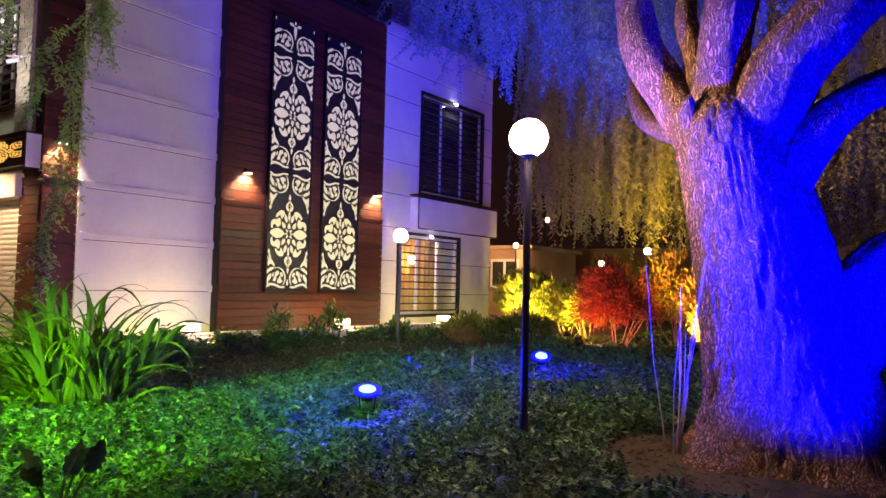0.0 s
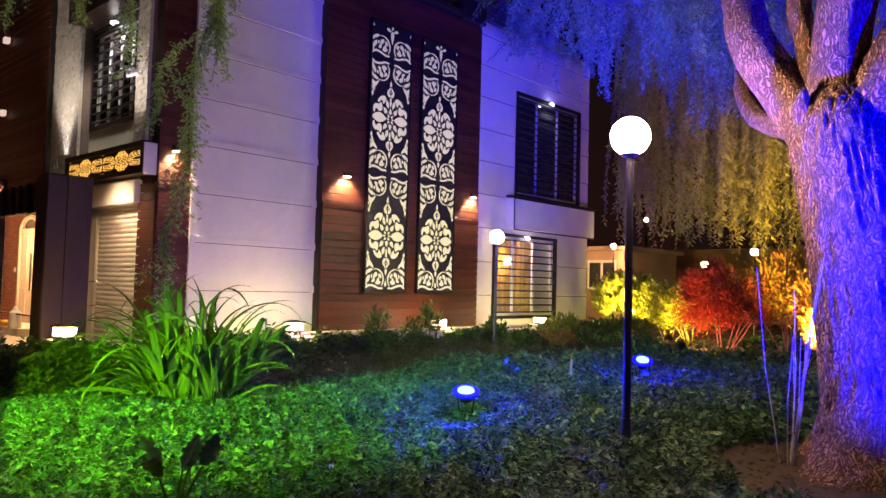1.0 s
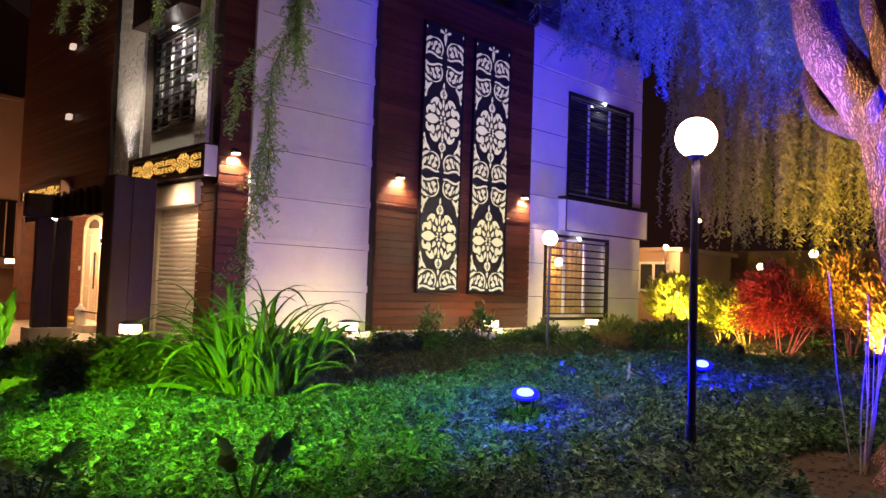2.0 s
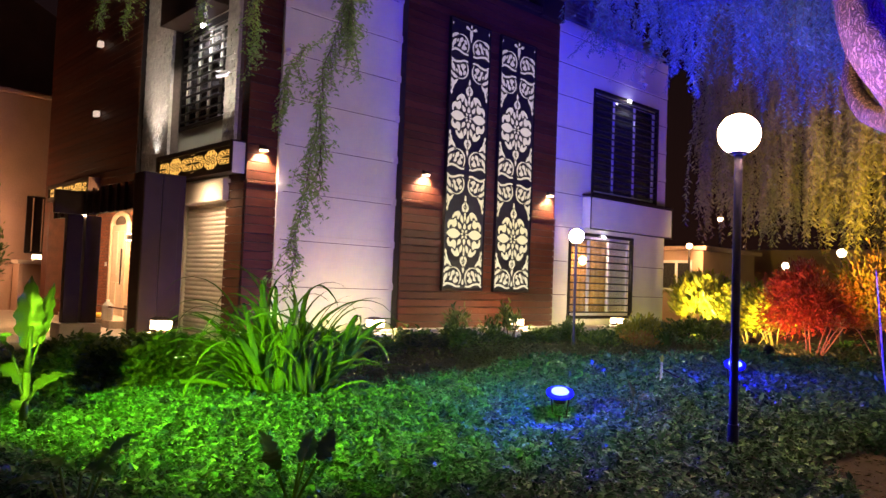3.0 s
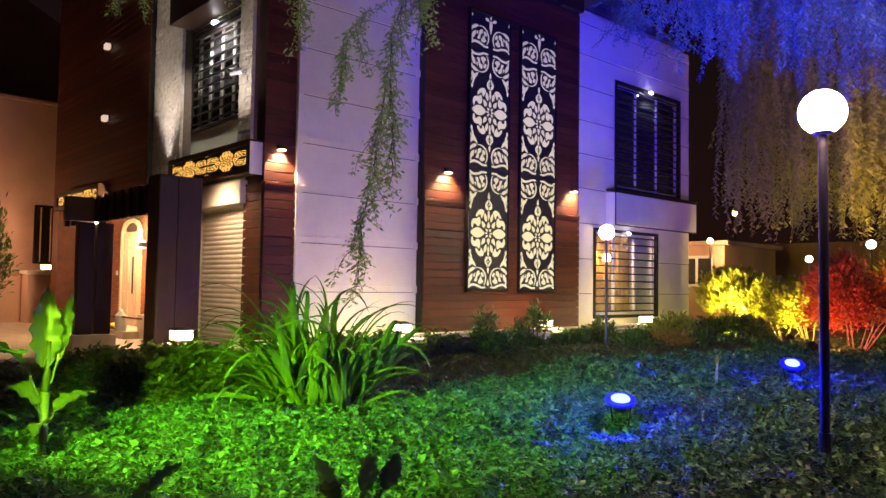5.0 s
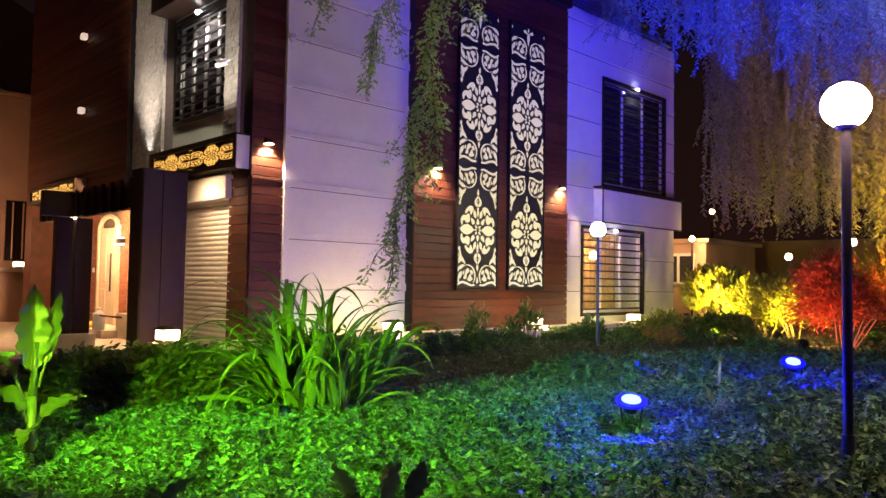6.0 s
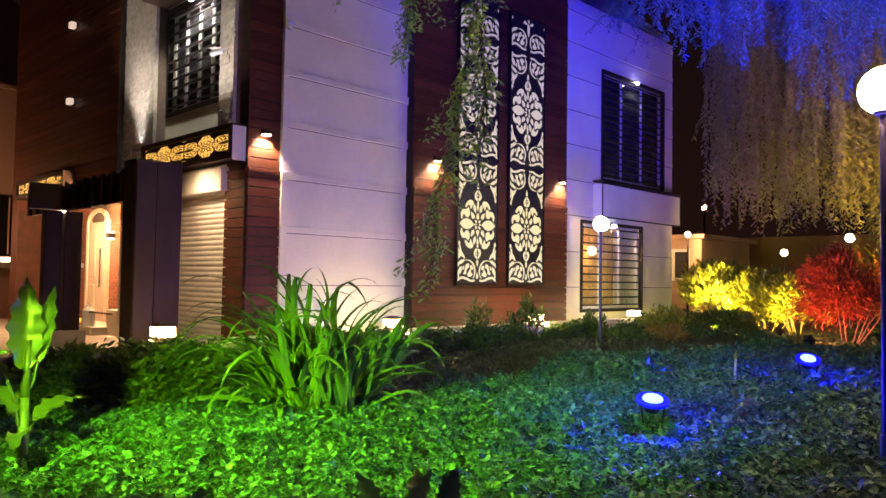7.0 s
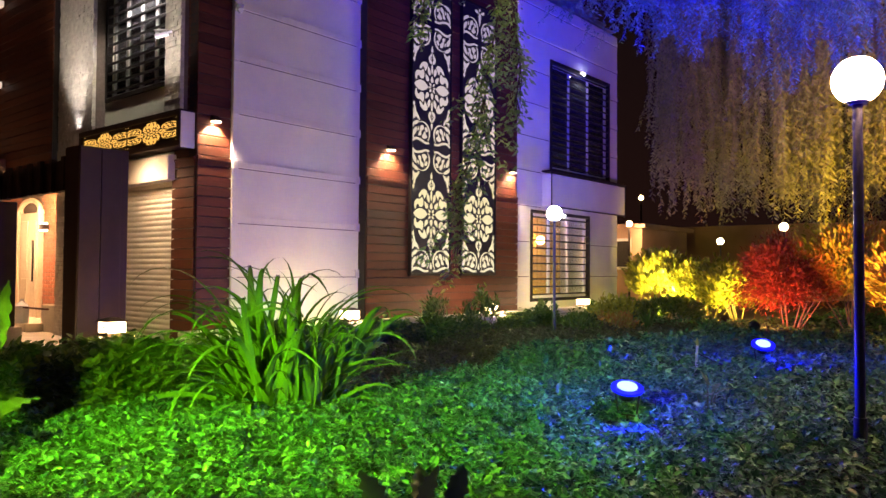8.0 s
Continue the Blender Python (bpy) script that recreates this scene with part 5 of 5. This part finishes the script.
def make_sapling():
    t = thing("bare_sapling", (-1.47, 5.88, -0.5), "bare multi-stemmed sapling with thin pale twigs", "sapling")
    g = random.Random(4)
    for i in range(9):
        a, h = g.uniform(0, 6.28), g.uniform(0.9, 1.75)
        s = 0.04 + 0.10 * g.random()
        bm = bmesh.new()
        p0 = Vector((0.05 * math.cos(a), 0.05 * math.sin(a), 0))
        p1 = p0 + Vector((s * math.cos(a), s * math.sin(a), h * 0.5))
        p2 = p1 + Vector((s * math.cos(a + 0.6), s * math.sin(a + 0.6), h * 0.5))
        rod(bm, p0, p1, 0.006, 0.005, 6)
        rod(bm, p1, p2, 0.005, 0.0025, 6)
        part("stem", bm, "sapling", t)
    return t


make_sapling()


# ---- the old drooping tree ----
def tube(points, sides=24, per=10, rough=0.06, furrow=6.0, flare=0.0):
    """A bark-covered limb along points (x, y, z, r), furrowed lengthwise."""
    pts = [Vector(p[:3]) for p in points]
    rad = [p[3] for p in points]
    P = [pts[0]] + pts + [pts[-1]]
    R = [rad[0]] + rad + [rad[-1]]
    ring_p, ring_r = [], []
    for i in range(1, len(P) - 2):
        for s in range(per):
            k = s / per
            def cr(a, b, c, d):
                return 0.5 * (2 * b + (c - a) * k + (2 * a - 5 * b + 4 * c - d) * k * k + (3 * b - a - 3 * c + d) * k ** 3)
            ring_p.append(cr(P[i - 1], P[i], P[i + 1], P[i + 2]))
            ring_r.append(cr(R[i - 1], R[i], R[i + 1], R[i + 2]))
    ring_p.append(pts[-1])
    ring_r.append(rad[-1])
    bm = bmesh.new()
    rows, along = [], 0.0
    for i, (p, r) in enumerate(zip(ring_p, ring_r)):
        nxt = ring_p[min(i + 1, len(ring_p) - 1)] - ring_p[max(i - 1, 0)]
        axis = nxt.normalized()
        u = axis.cross(Vector((0, 1, 0.01))).normalized()
        v = axis.cross(u)
        if i:
            along += (p - ring_p[i - 1]).length
        row = []
        for j in range(sides):
            a = 2 * math.pi * j / sides
            c = Vector((math.cos(a) * furrow * r * 1.6, math.sin(a) * furrow * r * 1.6, along * 1.1))
            ridge = 1 - abs(noise.noise(c * 1.7)) * 2.2
            k = 1 + rough * (ridge + 0.5 * noise.noise(c * 4.0)) + 0.5 * rough * noise.noise(Vector((math.cos(a), math.sin(a), along * 1.4)) * 1.6)
            if flare:
                root = max(0.0, 0.5 + 0.5 * math.cos(5 * a + 1.1 + 0.6 * math.sin(2 * a)))
                k += flare * math.exp(-max(0.0, along - 0.05) / 0.30) * (0.35 + 0.9 * root)
            row.append(bm.verts.new(p + (u * math.cos(a) + v * math.sin(a)) * r * k))
        rows.append(row)
    for r0, r1 in zip(rows, rows[1:]):
        for j in range(sides):
            jj = (j + 1) % sides
            bm.faces.new((r0[j], r0[jj], r1[jj], r1[j]))
    bm.faces.new(rows[-1])
    bmesh.ops.recalc_face_normals(bm, faces=bm.faces)
    return bm


tree = thing("drooping_tree", (-0.7, 6.3, -0.5), "old weeping tree with a thick furrowed trunk and hanging foliage", "tree")
TREE_AT = Vector((0.7, -6.3, 0.5))


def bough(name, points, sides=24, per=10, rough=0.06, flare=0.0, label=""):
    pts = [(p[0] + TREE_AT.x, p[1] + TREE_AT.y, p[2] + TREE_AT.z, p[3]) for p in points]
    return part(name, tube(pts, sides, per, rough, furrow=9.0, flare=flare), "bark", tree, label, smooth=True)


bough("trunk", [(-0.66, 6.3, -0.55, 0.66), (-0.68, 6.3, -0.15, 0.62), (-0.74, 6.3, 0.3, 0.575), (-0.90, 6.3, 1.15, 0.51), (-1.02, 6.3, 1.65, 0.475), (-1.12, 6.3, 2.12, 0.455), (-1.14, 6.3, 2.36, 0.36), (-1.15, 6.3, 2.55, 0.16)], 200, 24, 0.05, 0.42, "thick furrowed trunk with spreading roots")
bough("limb", [(-1.30, 6.3, 1.95, 0.20), (-1.60, 6.32, 2.45, 0.195), (-1.93, 6.4, 2.98, 0.185), (-2.1, 6.6, 3.5, 0.17), (-2.4, 7.0, 4.6, 0.14), (-3.2, 7.8, 6.0, 0.09), (-4.2, 9.0, 6.8, 0.04)], 48, 12)
bough("limb", [(-1.42, 6.3, 2.30, 0.13), (-1.46, 6.38, 2.85, 0.105), (-1.58, 6.5, 3.4, 0.09), (-1.6, 7.2, 4.8, 0.06)], 32, 10)
bough("limb", [(-1.22, 6.25, 2.15, 0.24), (-1.20, 6.25, 2.75, 0.205), (-1.12, 6.3, 3.35, 0.20), (-1.0, 6.8, 4.8, 0.16), (-1.2, 8.0, 6.4, 0.09)], 48, 12)
bough("limb", [(-0.98, 6.25, 1.95, 0.34), (-0.72, 6.2, 2.55, 0.28), (-0.32, 6.2, 3.0, 0.25), (0.3, 6.3, 3.6, 0.2), (1.2, 6.6, 4.8, 0.12)], 48, 12)
bough("limb", [(-0.72, 6.25, 1.75, 0.22), (-0.36, 6.3, 2.22, 0.16), (0.1, 6.5, 2.5, 0.12), (0.9, 7.0, 2.9, 0.07)], 32, 10)
bough("limb", [(-1.45, 6.35, 2.20, 0.14), (-1.78, 6.6, 2.30, 0.105), (-2.1, 6.95, 2.50, 0.095), (-2.35, 7.3, 2.85, 0.085), (-2.45, 7.6, 3.3, 0.07), (-2.7, 8.3, 4.3, 0.04)], 32, 12)
bough("limb", [(-0.45, 6.45, 0.35, 0.36), (-0.05, 6.5, 0.95, 0.30), (0.45, 6.6, 1.30, 0.26), (1.3, 6.9, 2.0, 0.18)], 48, 12)
bough("limb", [(-1.1, 6.5, 4.3, 0.12), (-1.7, 4.9, 4.8, 0.08), (-2.3, 3.1, 4.6, 0.05), (-2.75, 1.9, 4.1, 0.035), (-2.95, 1.2, 3.7, 0.02)], 16, 8)

bm = ball(bmesh.new(), (0, 0, 0), 0.12, 20, 14)
for v in bm.verts:
    v.co.x *= 0.62
    v.co.y *= 0.45
    v.co.z *= 1.35 + 0.3 * math.sin(v.co.x * 40)
part("branch_scar", bm, "bark", tree, "pale healed scar of a lost branch", smooth=True).location = Vector((-1.40, 5.95, 2.26)) + TREE_AT


def hanging(name, starts, ends, leaf, width, step, mat, parent, offset, label, seed, stem=0.004, sway=0.22, spread=0.75):
    """Pendulous shoots: thin stems that hang from starts to ends, with narrow leaflets along them."""
    g = np.random.default_rng(seed)
    P, D, N, L = [], [], [], []
    sv, sf = [], []
    for s, e in zip(starts, ends):
        ln = float(np.linalg.norm(e - s))
        n = max(6, int(ln / step))
        k = np.linspace(0, 1, n)[:, None]
        ph, am = g.uniform(0, 6.28, 2), sway * g.uniform(0.3, 1.0)
        line = s + (e - s) * k + np.concatenate([np.sin(k * 4.0 + ph[0]) * am * k, np.sin(k * 3.3 + ph[1]) * am * k, 0 * k], 1)
        for _ in range(2):
            a = g.uniform(0, 6.28, n)
            d = np.stack([np.cos(a) * spread, np.sin(a) * spread, -np.ones(n) * g.uniform(0.3, 1.0, n)], 1)
            P.append(line + g.normal(0, 0.012, (n, 3)))
            D.append(d)
            N.append(np.stack([np.cos(a + 1.5), np.sin(a + 1.5), 0.3 * np.ones(n)], 1))
            L.append(leaf * g.uniform(0.6, 1.3, n))
        m = 9
        q = line[np.linspace(0, n - 1, m).astype(int)]
        base = len(sv)
        for i in range(m):
            r = stem * (1.3 - i / m)
            for j in range(3):
                sv.append(q[i] + np.array([math.cos(j * 2.1) * r, math.sin(j * 2.1) * r, 0]))
        for i in range(m - 1):
            for j in range(3):
                sf.append((base + i * 3 + j, base + i * 3 + (j + 1) % 3, base + i * 3 + 3 + (j + 1) % 3, base + i * 3 + 3 + j))
    P, D, N, L = np.concatenate(P) + offset, unit(np.concatenate(D)), unit(np.concatenate(N)), np.concatenate(L)
    me = leaves(name, P, D, N, L, L * width, mat, fine=False)
    ob = new(name, me)
    ob.parent = parent
    tagged(ob, label, kind="stuff")
    st = new("twig", bulk_mesh("twig", np.array(sv) + offset, np.array(sf), None, "twig"))
    st.parent = parent
    tagged(st, "thin hanging twigs", kind="stuff")
    return ob


off = np.array(TREE_AT)


def curtain(g, count, x0, x1, y0, y1, top, bottom, keep):
    """Feet and tips of shoots over a stretch of the plan, bunched in tresses."""
    k = count // 7
    x, y = g.uniform(x0, x1, k * 4), g.uniform(y0, y1, k * 4)
    ok = keep(x, y)
    x, y = np.repeat(x[ok][:k], 7), np.repeat(y[ok][:k], 7)
    drop = np.repeat(g.uniform(0, 1, len(x) // 7), 7)
    x, y = x + g.normal(0, 0.16, len(x)), y + g.normal(0, 0.16, len(x))
    zt = top(x, y) + g.uniform(-0.5, 0.4, len(x))
    zb = bottom(x, y) + drop ** 1.5 * 1.5 + g.uniform(0, 0.9, len(x)) ** 2
    zb = np.minimum(zb, zt - 0.5)
    return np.stack([x, y, zt], 1), np.stack([x + g.normal(0, 0.32, len(x)), y + g.normal(0, 0.32, len(x)), zb], 1)


g = np.random.default_rng(21)
s_, e_ = curtain(g, 560, -8.2, -1.2, 7.4, 12.8, lambda x, y: 6.6 - 0.10 * np.abs(x + 3), lambda x, y: 3.15 + 1.75 * sstep(-4.6, -7.6, x) + 0.06 * (y - 8),
                 lambda x, y: (x + 0.74 * y > -0.05) & (x + 0.62 * y < 4.6))
hanging("crown", s_, e_, 0.070, 0.20, 0.021, "willow", tree, off, "drooping feathery foliage", 31)
s_, e_ = curtain(g, 330, -0.6, 5.5, 8.6, 13.0, lambda x, y: 6.4 + 0 * x, lambda x, y: 1.4 + 0.2 * np.abs(x - 1), lambda x, y: y > 8)
hanging("crown", s_, e_, 0.11, 0.19, 0.06, "willow_far", tree, off, "drooping feathery foliage", 32)
far_tree = thing("drooping_tree", (-3.5, 20.0, -0.5), "second weeping tree whose foliage hangs in curtains", "tree")
part("trunk", tube([(0, 0, -0.3, 0.4), (0.1, 0, 1.5, 0.33), (0.0, 0.1, 3.2, 0.3), (-0.6, -0.3, 5.5, 0.18), (-1.8, -1.0, 7.6, 0.08)], 30, 8), "bark", far_tree, smooth=True)
s_, e_ = curtain(g, 1000, -9.6, 1.5, 14.8, 21.0, lambda x, y: 8.6 - 0.12 * np.abs(x + 4), lambda x, y: 1.55 + 1.5 * sstep(-6.8, -9.2, x) + 0.35 * np.sin(x * 1.7) + 0.05 * (y - 15), lambda x, y: x + 0.5 * y > -0.9)
hanging("crown", s_, e_, 0.105, 0.26, 0.055, "willow_far", far_tree, np.array((3.5, -20.0, 0.5)), "curtain of drooping olive foliage", 33)

# shoots that hang close to the path: main shoots, each with short leafy side shoots
MAIN = [
    ((-2.45, 1.66, 3.6), (-2.55, 1.60, 2.05), (-2.65, 1.60, 1.96), (-2.74, 1.60, 1.76), (-2.78, 1.60, 1.59), (-2.83, 1.60, 1.33), (-2.88, 1.60, 1.15), (-2.94, 1.60, 0.99), (-2.93, 1.60, 0.84)),
    ((-2.66, 1.62, 1.97), (-2.92, 1.60, 1.94), (-3.08, 1.60, 1.84), (-3.10, 1.60, 1.62)),
    ((-2.72, 1.58, 1.80), (-2.70, 1.56, 1.60), (-2.66, 1.55, 1.40), (-2.67, 1.55, 1.28)),
    ((-2.52, 1.66, 3.4), (-2.56, 1.62, 2.1), (-2.52, 1.60, 1.88)),
    ((-2.60, 1.70, 3.5), (-2.66, 1.66, 2.2), (-2.62, 1.64, 1.86)),
    ((-3.45, 1.66, 3.6), (-3.49, 1.62, 2.3), (-3.44, 1.60, 2.03)),
    ((-4.00, 1.70, 3.8), (-4.10, 1.60, 2.40)),
    ((-5.35, 1.70, 4.1), (-5.42, 1.60, 2.69)),
    ((-5.75, 1.75, 4.1), (-6.04, 1.60, 2.82)),
]
g = np.random.default_rng(8)
near_s, near_e = [], []
for chain in MAIN:
    pts = np.array(chain)
    seg = np.linalg.norm(np.diff(pts, axis=0), axis=1)
    where = np.concatenate([[0], np.cumsum(seg)])
    for a_, b_ in zip(pts[:-1], pts[1:]):
        near_s.append(a_)
        near_e.append(b_)
    d_ = 0.25
    while d_ < where[-1]:
        at = np.array([np.interp(d_, where, pts[:, k]) for k in range(3)])
        out = g.normal(0, 0.042, 2)
        near_s.append(at)
        near_e.append(at + np.array([out[0], out[1], -g.uniform(0.07, 0.20)]))
        d_ += 0.034
hanging("hanging_branch", np.array(near_s), np.array(near_e), 0.025, 0.34, 0.0085, "wisp", tree, off, "fresh green hanging shoots", 34, stem=0.0022, sway=0.03, spread=1.1)
bough("limb", [(-2.6, 2.2, 4.3, 0.035), (-3.4, 1.9, 4.25, 0.03), (-4.6, 1.7, 4.2, 0.025), (-5.6, 1.65, 4.1, 0.015)], 12, 6)
